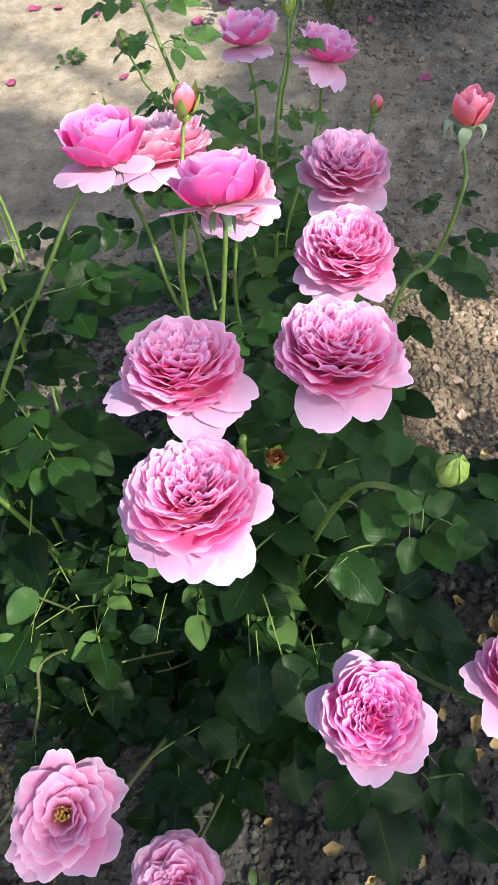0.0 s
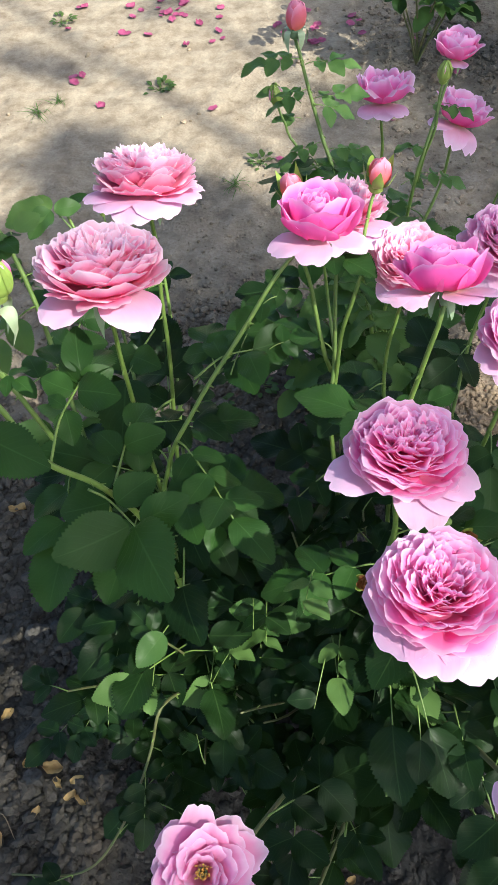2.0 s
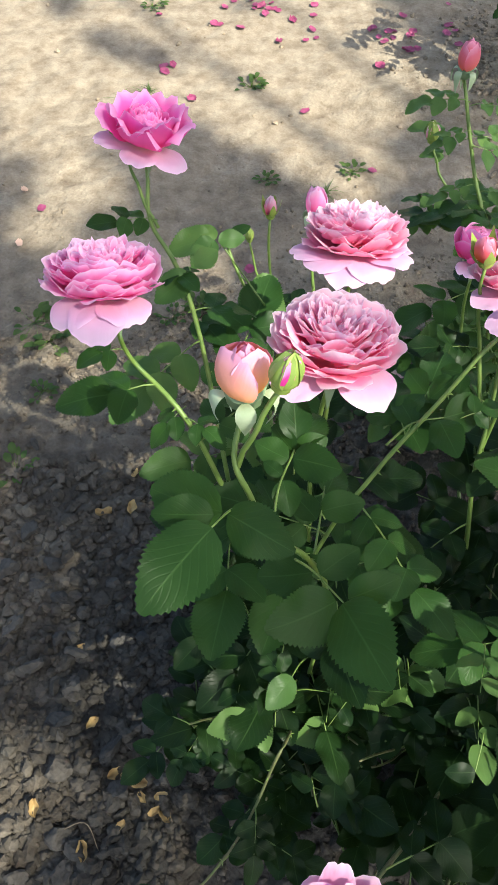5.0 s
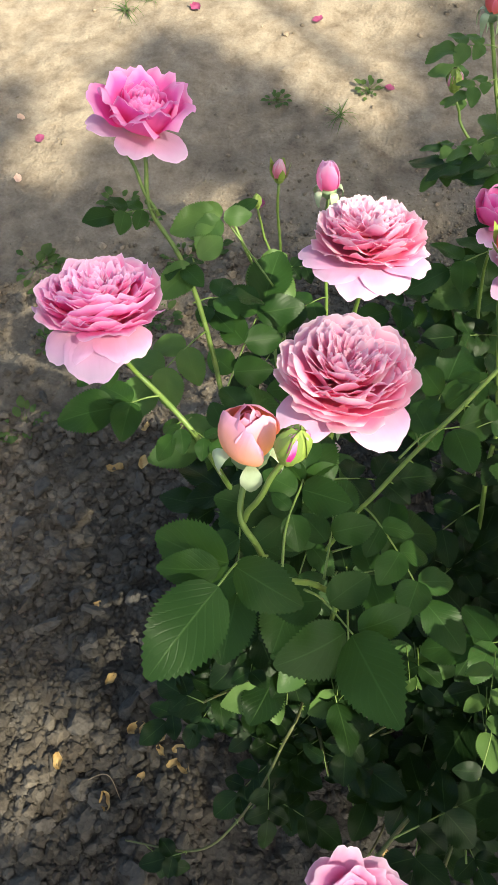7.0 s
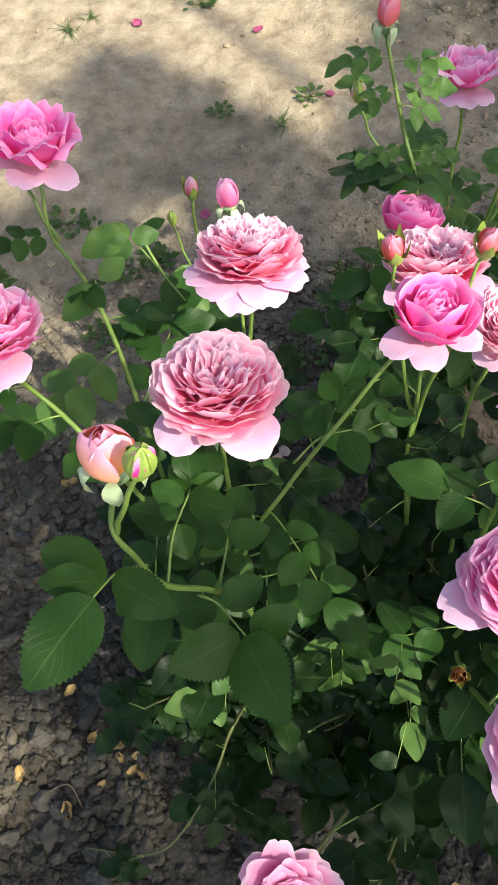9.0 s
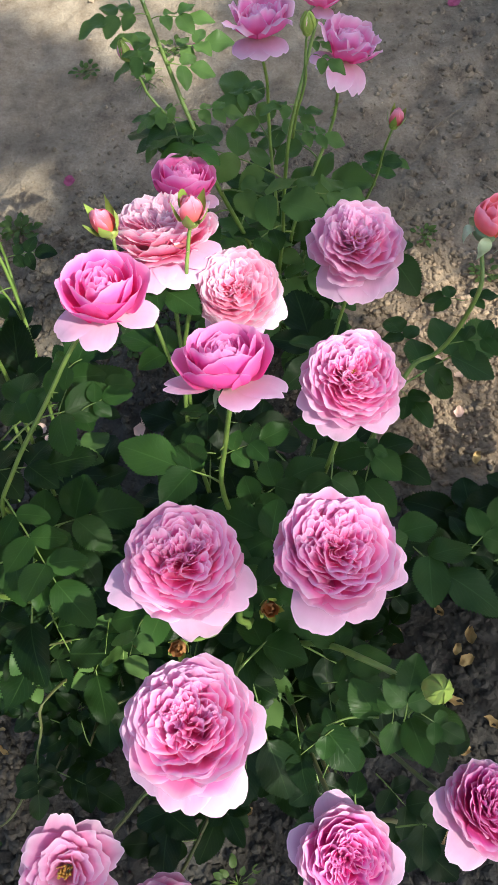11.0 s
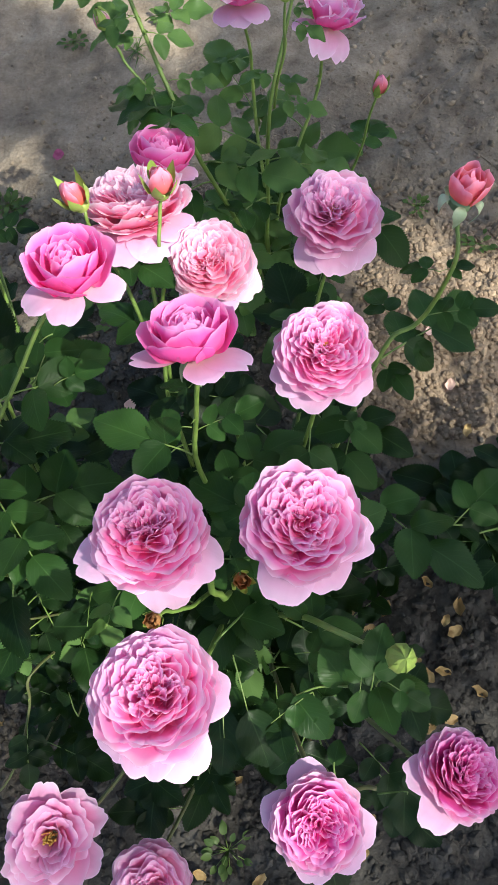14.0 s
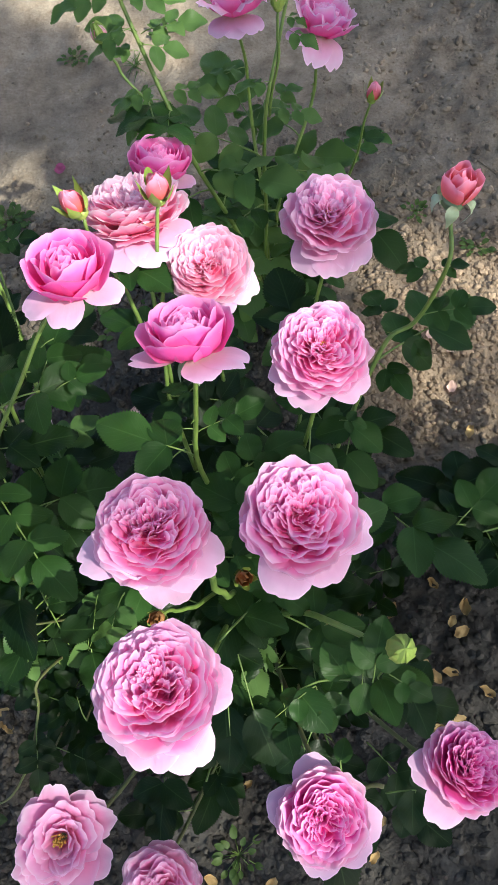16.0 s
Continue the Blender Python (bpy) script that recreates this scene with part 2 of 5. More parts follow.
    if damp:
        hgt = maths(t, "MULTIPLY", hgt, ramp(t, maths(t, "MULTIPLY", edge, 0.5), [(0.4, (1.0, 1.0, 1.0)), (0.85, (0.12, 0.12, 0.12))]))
    bumped(t, b, hgt, 0.9, 0.01)
    return m


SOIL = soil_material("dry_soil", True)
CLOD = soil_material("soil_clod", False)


# ---- mesh helpers ----
def mesh(name, verts, faces, mat, uvs=None, smooth=True):
    me = bpy.data.meshes.new(name)
    me.from_pydata([tuple(v) for v in verts], [], faces)
    me.materials.append(mat)
    if uvs is not None:
        layer = me.uv_layers.new(name="UVMap")
        idx = np.empty(len(me.loops), dtype=np.int32)
        me.loops.foreach_get("vertex_index", idx)
        layer.data.foreach_set("uv", np.asarray(uvs, dtype=np.float32)[idx].ravel())
    if smooth:
        me.polygons.foreach_set("use_smooth", np.ones(len(me.polygons), dtype=bool))
    me.update()
    return me


def part(name, me, parent, m=None, label=""):
    ob = new(name, me)
    ob.parent = parent
    if m is not None:
        ob.matrix_basis = m
    return tagged(ob, label)


def grid_faces(rows, cols, wrap=False, flip=False):
    f = []
    for i in range(rows - 1):
        for j in range(cols if wrap else cols - 1):
            a, b = i * cols + j, i * cols + (j + 1) % cols
            q = (a, b, b + cols, a + cols)
            f.append(q[::-1] if flip else q)
    return f


def smooth_line(points, steps=8):
    """A soft curve through the points."""
    p = [np.array(q, float) for q in points]
    p = [2 * p[0] - p[1], *p, 2 * p[-1] - p[-2]]
    out = []
    for i in range(1, len(p) - 2):
        for k in range(steps):
            s = k / steps
            a, b, c, d = p[i - 1 : i + 3]
            out.append(0.5 * (2 * b + (c - a) * s + (2 * a - 5 * b + 4 * c - d) * s * s + (3 * b - a - 3 * c + d) * s**3))
    out.append(p[-2])
    return np.array(out)


def tube(name, line, r0, r1, mat, sides=7, lump=0.0):
    line = np.asarray(line)
    n = len(line)
    tang = np.gradient(line, axis=0)
    tang /= np.linalg.norm(tang, axis=1)[:, None]
    ref = np.array([0.31, 0.95, 0.05])
    verts = []
    for i in range(n):
        side = np.cross(tang[i], ref)
        side /= np.linalg.norm(side)
        up = np.cross(side, tang[i])
        r = r0 + (r1 - r0) * i / (n - 1)
        r *= 1 + lump * math.sin(i * 1.7) * 0.5
        for k in range(sides):
            a = 2 * math.pi * k / sides
            verts.append(line[i] + r * (math.cos(a) * side + math.sin(a) * up))
    faces = grid_faces(n, sides, wrap=True)
    verts += [line[0], line[-1]]
    for k in range(sides):
        faces.append((n * sides, (k + 1) % sides, k))
        faces.append((n * sides + 1, (n - 1) * sides + k, (n - 1) * sides + (k + 1) % sides))
    return mesh(name, verts, faces, mat)


# ---- rose petals and blooms ----
def bezier(q, pts):
    a, b, c, d = [np.array(p)[:, None, None] for p in pts]
    return a * (1 - q) ** 3 + 3 * b * q * (1 - q) ** 2 + 3 * c * q * q * (1 - q) + d * q**3


def petal(rng, pts, width, wrap, az, twist=0.0, ruffle=0.05, notch=0.05, fold=0.0, vee=0.0, roll=0.0, mat=None, cols=13, rows=8):
    """One petal of a bloom whose axis is z. pts: four (radius, height) points of its middle line; wrap: how far it bends round the axis."""
    u = np.linspace(-1, 1, cols)[None, :]
    s = np.linspace(0, 1, rows)[:, None]
    ph = rng.uniform(0, 6.28, 4)
    edge = 1 - 0.3 * np.abs(u) ** 2.6 - notch * np.exp(-((u - rng.uniform(-0.25, 0.25)) / 0.16) ** 2)
    edge = edge + ruffle * 0.5 * np.sin(u * 5.1 + ph[0]) + ruffle * 0.3 * np.sin(u * 9.7 + ph[1]) + 0.25 * ruffle * np.sin(u * 17 + ph[2])
    q = s * edge
    r, z = bezier(q, pts)
    half = width * (0.22 + 0.78 * np.sin(np.minimum(s * 1.2, 1.0) * math.pi / 2)) * (1 - 0.12 * s**4)
    a = u * half
    bend = max(wrap, 1e-4)
    x = r - (1 - np.cos(a * bend)) / bend + fold * width * np.abs(u) ** 1.5 * s
    y = np.sin(a * bend) / bend
    lift = vee * width * u**2 * s
    x, z = x - 0.75 * lift, z + 0.6 * lift
    lip = roll * width * np.clip((s - 0.7) / 0.3, 0, 1) ** 2
    x, z = x + lip, z - 0.75 * lip
    wav = ruffle * width * s**2
    z = z + 0.5 * wav * np.sin(u * 12.7 + ph[1] + ph[0])
    z = z + wav * np.sin(u * 4.3 + ph[2]) * 0.8
    x = x + wav * np.sin(u * 5.9 + ph[3]) + 0 * z
    c, d = math.cos(twist), math.sin(twist)
    mx = x.mean()
    x, y = mx + (x - mx) * c - y * d, (x - mx) * d + y * c
    c, d = math.cos(az), math.sin(az)
    X, Y = x * c - y * d, x * d + y * c
    verts = np.stack([X, Y, z + 0 * X], -1).reshape(-1, 3)
    uvs = np.stack([(u + 1) / 2 + 0 * s, s + 0 * u], -1).reshape(-1, 2)
    return mesh("petal", verts, grid_faces(rows, cols), mat, uvs)


def lathe(name, profile, mat, sides=12):
    verts = [(r * math.cos(2 * math.pi * k / sides), r * math.sin(2 * math.pi * k / sides), z) for r, z in profile for k in range(sides)]
    return mesh(name, verts, grid_faces(len(profile), sides, wrap=True), mat)


def aim(place, tilt, az):
    """The pose of something whose axis leans by tilt degrees towards az (0 is +x, 90 is +y)."""
    axis = Vector((math.sin(radians(tilt)) * math.cos(radians(az)), math.sin(radians(tilt)) * math.sin(radians(az)), math.cos(radians(tilt))))
    return Matrix.Translation(place) @ Vector((0, 0, 1)).rotation_difference(axis).to_matrix().to_4x4()


GOLD = math.pi * (3 - math.sqrt(5))
HEADS, LEAFLET_PLACES = [], []  # bloom centres with radius; leaflets with their place


def bloom(bush, place, tilt, az, R, kind, seed, guards=(), mat=None, outer=None):
    """A rose: a calyx mesh with its petals under it. guards: (azimuth, droop, length) of the loose outer petals."""
    rng = np.random.default_rng(seed)
    mat = mat or PINK
    heart = ROSE if mat is PINK else mat
    if outer is None:
        outer = mat
    R *= 0.95
    base = -0.42 * R
    if kind in ("rosette", "loose"):
        place = (place[0], place[1], place[2] + 0.004)
    m = aim(place, tilt, az)
    origin = bush.location
    m.translation = Vector(place) - origin
    body = lathe("calyx", [(0.001, base - 0.36 * R), (0.05 * R + 0.0015, base - 0.35 * R), (0.12 * R, base - 0.25 * R), (0.13 * R, base - 0.14 * R), (0.1 * R, base - 0.05 * R), (0.2 * R, base + 0.02 * R), (0.22 * R, base + 0.07 * R), (0.05 * R, base + 0.1 * R)], SEPAL)
    b = part("bloom", body, bush, m)
    HEADS.append((Vector(place), R))
    turn = -radians(az)  # azimuths of guards are in the world
    k0 = rng.uniform(0, 6.28)
    n = 0

    def add(pts, w, wrap, a, **kw):
        part("petal", petal(rng, [(p[0] * R, p[1] * R) for p in pts], w * R, wrap / R, a, **kw), b)

    if kind == "open":
        rings = [(7, 0.3, 0.14), (9, 0.5, 0.2), (10, 0.7, 0.2), (11, 0.88, 0.1), (12, 1.04, -0.02)]
        for cnt, rt, zt in rings:
            for i in range(cnt):
                a = k0 + n * GOLD + rng.uniform(-0.6, 0.6)
                n += 1
                rt2, zt2 = rt * rng.uniform(0.8, 1.12), zt + rng.uniform(-0.12, 0.12)
                add([(0.1, -0.3), (rt2 * 0.5, -0.25), (rt2 * 0.85, zt2 * 0.9), (rt2, zt2)], (0.19 + 0.25 * rt) * rng.uniform(0.85, 1.15), rng.uniform(0.8, 1.8), a, twist=rng.uniform(-0.5, 0.5), ruffle=0.07, notch=rng.uniform(0.0, 0.15), vee=rng.uniform(0.0, 0.2), roll=rng.uniform(0, 0.1), mat=mat)
        part("pistil", stamens(rng, R), b, label="golden brown flower centre")
    elif kind == "goblet":
        for i in range(18):
            f = (i + 0.5) / 18
            rt = 0.05 + 0.55 * f
            zt = 0.5 + rng.uniform(-0.06, 0.05)
            add([(0.05 + 0.2 * rt, -0.3), (rt * 1.0, -0.2), (rt * 1.1, zt * 0.5), (rt * 0.9, zt)], 0.2 + 0.22 * f, 1.6, k0 + i * GOLD, twist=rng.uniform(-0.3, 0.3), ruffle=0.06, notch=rng.uniform(0, 0.1), mat=mat)
        for i in range(12):
            f = i / 11
            rt = 0.6 + 0.28 * f
            zt = 0.68 - 0.42 * f**1.3 + rng.uniform(-0.03, 0.04)
            add([(0.14, -0.42), (rt * 1.0, -0.4), (rt * 1.1, zt * 0.5), (rt * (0.97 + 0.26 * f), zt)], 0.74 + 0.14 * f, 1.2 - 0.2 * f, k0 + 0.5 + i * GOLD, twist=rng.uniform(-0.14, 0.14), ruffle=0.035, notch=rng.uniform(-0.05, 0.06), roll=rng.uniform(0.0, 0.12), mat=outer)
    elif kind == "cup":
        for i in range(26):  # tight heart
            f = (i + 0.5) / 26
            rt = 0.06 + 0.5 * f**0.8
            zt = 0.4 - 0.1 * f + rng.uniform(-0.05, 0.05)
            a = k0 + i * GOLD
            add([(0.05 + 0.2 * rt, -0.3), (rt * 0.9, -0.25), (rt * 1.1, zt * 0.5), (rt * 0.92, zt)], 0.16 + 0.2 * f, 1.6, a, twist=rng.uniform(-0.5, 0.5), ruffle=0.08, notch=rng.uniform(0, 0.1), fold=rng.uniform(-0.2, 0.1), mat=mat)
        for i in range(13):  # the cup itself
            f = i / 12
            rt = 0.55 + 0.4 * f
            zt = 0.62 + 0.1 * math.sin(f * 3) + rng.uniform(-0.06, 0.07) - 0.2 * f
            a = k0 + 0.5 + i * GOLD
            add([(0.14, -0.4), (rt * 0.95, -0.42), (rt * 1.0, zt * 0.4), (rt * (1.0 + 0.16 * f), zt - 0.1 * f)], 0.5 + 0.14 * f, 1.15 - 0.4 * f, a, twist=rng.uniform(-0.25, 0.25), ruffle=0.07, notch=rng.uniform(-0.1, 0.1), roll=rng.uniform(0.0, 0.4), mat=outer)
    else:
        loose = kind == "loose"
        folds, nest = (6, 4) if loose else (6, 5)

        def dome(q):
            """Height of the bloom's upper face: a shallow bowl in the middle, falling at the rim."""
            return 0.27 - 0.1 * math.exp(-((q / 0.22) ** 2)) - 0.62 * max(q - 0.5, 0.0) ** 1.5

        # the heart: groups of folded petals that lean outwards one behind the other
        start_at = rng.uniform(0, 6.28)
        for g in range(folds):
            ga = start_at + (g + rng.uniform(-0.3, 0.3)) * 2 * math.pi / folds
            swing = rng.choice([-1, 1]) * rng.uniform(0.3, 1.1)
            far_out = rng.uniform(0.56, 0.72)
            for i in range(nest):
                rt = far_out - (far_out - 0.2) * (i + rng.uniform(-0.25, 0.25)) / nest
                zt = dome(rt) + rng.uniform(-0.05, 0.06)
                add([(0.04, -0.14), (rt * 0.64, -0.11), (rt * 0.94, zt - 0.17), (rt * rng.uniform(0.99, 1.1), zt)], rt * rng.uniform(0.48, 0.75), rng.uniform(1.2, 2.0) / rt, ga + rng.uniform(-0.16, 0.16), twist=swing * (i + 1) / nest + rng.uniform(-0.25, 0.25), ruffle=rng.uniform(0.05, 0.1), notch=rng.uniform(0.0, 0.16), vee=rng.uniform(-0.05, 0.3), roll=rng.uniform(0.0, 0.14), mat=heart)
        for i in range(18):  # small petals that close the centre
            a, rt = rng.uniform(0, 6.28), rng.uniform(0.04, 0.24)
            add([(0.01, -0.08), (rt * 0.6, -0.02), (rt, 0.06), (rt * 1.25, dome(rt) + rng.uniform(-0.06, 0.05))], rng.uniform(0.07, 0.13), rng.uniform(1.0, 4.0), a, twist=rng.uniform(-1.2, 1.2), ruffle=0.1, notch=0.1, vee=rng.uniform(0, 0.3), mat=heart)
        for i in range(26):  # crumpled petals that stand on edge between the groups
            a, rt = rng.uniform(0, 6.28), rng.uniform(0.2, 0.62)
            add([(0.04, -0.12), (rt * 0.72, -0.1), (rt * 0.95, dome(rt) - 0.17), (rt * 1.08, dome(rt) + rng.uniform(0.0, 0.1))], rng.uniform(0.12, 0.26), rng.uniform(0.5, 3.0), a, twist=rng.choice([-1, 1]) * rng.uniform(0.8, 1.57), ruffle=0.09, notch=rng.uniform(0, 0.15), vee=rng.uniform(-0.2, 0.3), roll=rng.uniform(0, 0.2), mat=heart)
        cnt_mid, cnt_out = (20, 14) if loose else (30, 18)
        for i in range(cnt_mid):  # short overlapping petals round the heart
            f = (i + 0.5) / cnt_mid
            rt = 0.62 + 0.29 * f + rng.uniform(-0.05, 0.05)
            zt = dome(rt) + rng.uniform(-0.07, 0.06)
            a = k0 + i * GOLD + rng.uniform(-0.5, 0.5)
            add([(0.1, -0.3), (rt * 0.68, -0.29), (rt * 0.98, zt - 0.17), (rt * rng.uniform(0.97, 1.04), zt)], rng.uniform(0.38, 0.62), rng.uniform(0.9, 1.7), a, twist=rng.uniform(-0.65, 0.65) * (1.25 - 0.8 * f), ruffle=rng.uniform(0.04, 0.08), notch=rng.uniform(0, 0.15), vee=rng.uniform(-0.08, 0.15), roll=rng.uniform(0.0, 0.14), mat=heart if f < (0.25 if outer is mat else 0.75) else mat if outer is mat else outer)
        for i in range(cnt_out):
            f = (i + 0.5) / cnt_out
            rt = 0.88 + 0.12 * f
            zt = 0.06 - 0.34 * f + rng.uniform(-0.05, 0.05)
            a = k0 + 1.0 + i * GOLD + rng.uniform(-0.3, 0.3)
            add([(0.14, -0.42), (rt * 0.6, -0.5), (rt * 0.94, -0.2 + zt * 0.5), (rt * 1.0, zt)], rng.uniform(0.34, 0.56), rng.uniform(0.7, 1.1), a, twist=rng.uniform(-0.2, 0.2), ruffle=rng.uniform(0.04, 0.08), notch=rng.uniform(0, 0.14), roll=rng.uniform(0.0, 0.14), mat=outer)
        if seed in (32, 34, 35):
            part("pistil", stamens(rng, 0.55 * R), b, label="golden brown flower centre")
    for ga, droop, length in guards:
        a = radians(ga)
        # droop 0: level, 1: hangs straight down
        e = (0.92 + length * 0.75 * (1 - 0.85 * droop), -0.36 - length * droop)
        mid2 = (0.92 + 0.16 * length, -0.34 - 0.22 * droop)
        add([(0.16, -0.42), (0.55, -0.5), mid2, e], 0.42 + 0.12 * length, 0.45 * (1 - droop * 0.5), a, ruffle=0.03, notch=rng.uniform(0.02, 0.14), fold=-0.04, roll=rng.uniform(-0.1, 0.2), mat=GUARD)
    for i in range(5):
        a = k0 + i * 2 * math.pi / 5
        part("sepal", petal(rng, [(0.1 * R, base), (0.3 * R, base - 0.08 * R), (0.42 * R, base - 0.3 * R), (0.4 * R, base - 0.55 * R)], 0.1 * R, 8.0, a, ruffle=0.02, notch=-0.3, mat=SEPAL, cols=5, rows=6), b)
    return Vector(place) + (m.to_3x3() @ Vector((0, 0, base - 0.34 * R)))


def stamens(rng, R):
    verts, faces = [], []
    for i in range(44):
        a, rr = i * GOLD + rng.uniform(-0.4, 0.4), 0.13 * R * math.sqrt((i + 0.5) / 44) * rng.uniform(0.7, 1.4)
        x, y, z = rr * math.cos(a), rr * math.sin(a), 0.02 * R + rng.uniform(-0.02, 0.1) * R
        s = rng.uniform(0.012, 0.024) * R
        k = len(verts)
        verts += [(x + s, y, z), (x - s, y, z), (x, y + s, z), (x, y - s, z), (x, y, z + s), (x * 0.7, y * 0.7, z - 0.3 * R)]
        for e in ((0, 2), (2, 1), (1, 3), (3, 0)):
            faces += [(k + e[0], k + e[1], k + 4), (k + e[1], k + e[0], k + 5)]
    return mesh("pistil", verts, faces, ANTHER)


def bud(bush, place, tilt, az, R, H, mat, seed, sepals="back", opened=0.0):
    """A rose bud: wrapped petals over a calyx, with five sepals held up, spread or folded back."""
    rng = np.random.default_rng(seed)
    m = aim(place, tilt, az)
    m.translation = Vector(place) - bush.location
    z0 = -0.5 * H
    hip = lathe("calyx", [(0.0015, z0 - 0.75 * R), (0.35 * R, z0 - 0.7 * R), (0.62 * R, z0 - 0.4 * R), (0.6 * R, z0 - 0.12 * R), (0.7 * R, z0 + 0.05 * R), (0.3 * R, z0 + 0.1 * R)], SEPAL if sepals == "back" else BUDGREEN)
    b = part("bud", hip, bush, m)
    k0 = rng.uniform(0, 6.28)
    for i in range(9):
        f = i / 8
        rr = R * (0.35 + 0.65 * f)
        tip = R * (0.04 + (0.2 + 0.8 * opened) * f)
        zt = z0 + H * (1.0 - 0.07 * f + rng.uniform(-0.03, 0.03))
        pts = [(0.3 * rr, z0), (rr * 1.05, z0 + 0.1 * H), (rr * 1.12, z0 + 0.62 * H), (tip, zt)]
        part("petal", petal(rng, pts, rr * 1.25, 0.95 / rr, k0 + i * GOLD, ruffle=0.03 + 0.05 * opened, notch=-0.05, mat=mat), b)
    for i in range(5):
        a = k0 + i * 2 * math.pi / 5
        if sepals == "up":
            pts = [(0.6 * R, z0), (1.06 * R, z0 + 0.15 * H), (1.15 * R, z0 + 0.62 * H), (0.14 * R, z0 + 1.04 * H)]
            w, wr = 1.0 * R, 0.9 / R
        elif sepals == "half":
            pts = [(0.6 * R, z0), (1.12 * R, z0 + 0.08 * H), (1.24 * R, z0 + 0.4 * H), (1.38 * R, z0 + 0.74 * H)]
            w, wr = 0.5 * R, 0.8 / R
        else:
            pts = [(0.6 * R, z0), (1.05 * R, z0 + 0.12 * H), (1.3 * R, z0 - 0.05 * H), (1.0 * R, z0 - 0.52 * H)]
            w, wr = 0.36 * R, 0.4 / R
        part("sepal", petal(rng, pts, w, wr, a, ruffle=0.03, notch=-0.06 if sepals == "up" else -0.25, mat=PALEGREEN if sepals == "back" else BUDGREEN, cols=5, rows=7), b)
    return Vector(place) + (m.to_3x3() @ Vector((0, 0, z0 - 0.72 * R)))


# ---- leaves ----
def leaflet_mesh(rng, mat, L=0.05, W=0.019):
    rows, cols = 41, 5
    verts, uvs = [], []
    fold, droop, wave, ph = rng.uniform(0.0, 0.3), rng.uniform(0.05, 0.6), rng.uniform(0.06, 0.24), rng.uniform(0, 6.28)
    lean = rng.uniform(-0.1, 0.1)
    for i in range(rows):
        s = i / (rows - 1)
        w = W * max(math.sin(math.pi * min(s, 0.999) ** 0.86), 0.0) ** (0.56 + 0.16 * s) * (1.03 - 0.08 * s**2) + 0.0002
        for j in range(cols):
            u = -1 + 2 * j / (cols - 1)
            tooth = (0.06 if i % 2 else -0.045) if abs(u) == 1 else 0.0
            x = u * w * (1 + tooth) + lean * L * s * s
            y = L * s + (0.02 * L if (i % 2 and abs(u) == 1) else 0.0)
            z = fold * abs(u) ** 1.2 * w - droop * L * s * s * 0.5 + wave * w * math.sin(s * 9 + ph + u * 2) * abs(u)
            verts.append((x, y, z))
            uvs.append(((u + 1) / 2, s))
    return mesh("leaflet", verts, grid_faces(rows, cols), mat, uvs)


leaf_rng = np.random.default_rng(5)
SHADE_LEAFLETS = [leaflet_mesh(leaf_rng, SHADE_LEAF, 0.052, w) for w in (0.018, 0.0195, 0.0205, 0.0165, 0.0175, 0.019, 0.0198, 0.017)]
UPPER_LIT_LEAFLETS = [leaflet_mesh(leaf_rng, UPPER_LIT, 0.052, w) for w in (0.0182, 0.0195, 0.0175, 0.0205, 0.019)]
YOUNG_SUNLIT_LEAFLETS = [leaflet_mesh(leaf_rng, YOUNG_SUNLIT, 0.052, w) for w in (0.017, 0.018, 0.019)]


def rachis_mesh(pet, gap, pairs, curve):
    line = [(0, 0, 0), (0, pet * 0.5, 0.004), (0, pet, 0.003)]
    for k in range(pairs):
        y = pet + gap * (k + 0.6)
        line.append((0, y, 0.003 - curve * (k + 1) ** 2))
    return tube("leaf", smooth_line(line, 3), 0.0013, 0.0007, STEM, 5), line[-1]


RACHIS = {p: rachis_mesh(0.028, 0.033, p, 0.003) for p in (1, 2, 3)}


def leaf(bush, place, heading, rise, roll, scale, pairs, rng, light_tone=False):
    """A compound leaf. place: where its stalk starts; heading: degrees, 0 is +x; rise: degrees above level."""
    m = Matrix.Translation(Vector(place) - bush.location) @ Euler((0, 0, radians(heading - 90))).to_matrix().to_4x4() @ Euler((radians(rise), radians(roll), 0)).to_matrix().to_4x4() @ Matrix.Scale(scale, 4)
    me, tip = RACHIS[pairs]
    ob = part("leaf", me, bush, m)
    pool = UPPER_LIT_LEAFLETS if light_tone == "upper_lit" else YOUNG_SUNLIT_LEAFLETS if light_tone else SHADE_LEAFLETS

    def one(y, z, ang, s, pitch):
        mm = Matrix.Translation((0, y, z)) @ Euler((radians(pitch), radians(rng.uniform(-14, 14)), radians(ang))).to_matrix().to_4x4() @ Matrix.Scale(s, 4)
        one_leaf = part("leaflet", pool[rng.integers(len(pool))], ob, mm)
        LEAFLET_PLACES.append((one_leaf, [bush.location + m @ mm @ Vector((0, k, 0)) for k in (0.0, 0.026, 0.052)]))

    one(tip[1], tip[2], rng.uniform(-10, 10), rng.uniform(1.1, 1.25), rng.uniform(-22, 0))
    for k in range(pairs):
        y = 0.028 + 0.033 * (k + 0.35) - 0.008
        s = (0.66 + 0.24 * (k + 1) / pairs) * rng.uniform(0.92, 1.06)
        for sg in (-1, 1):
            one(y, 0.003 - 0.003 * k * k, sg * rng.uniform(52, 72), s, rng.uniform(-18, 8))
    return ob


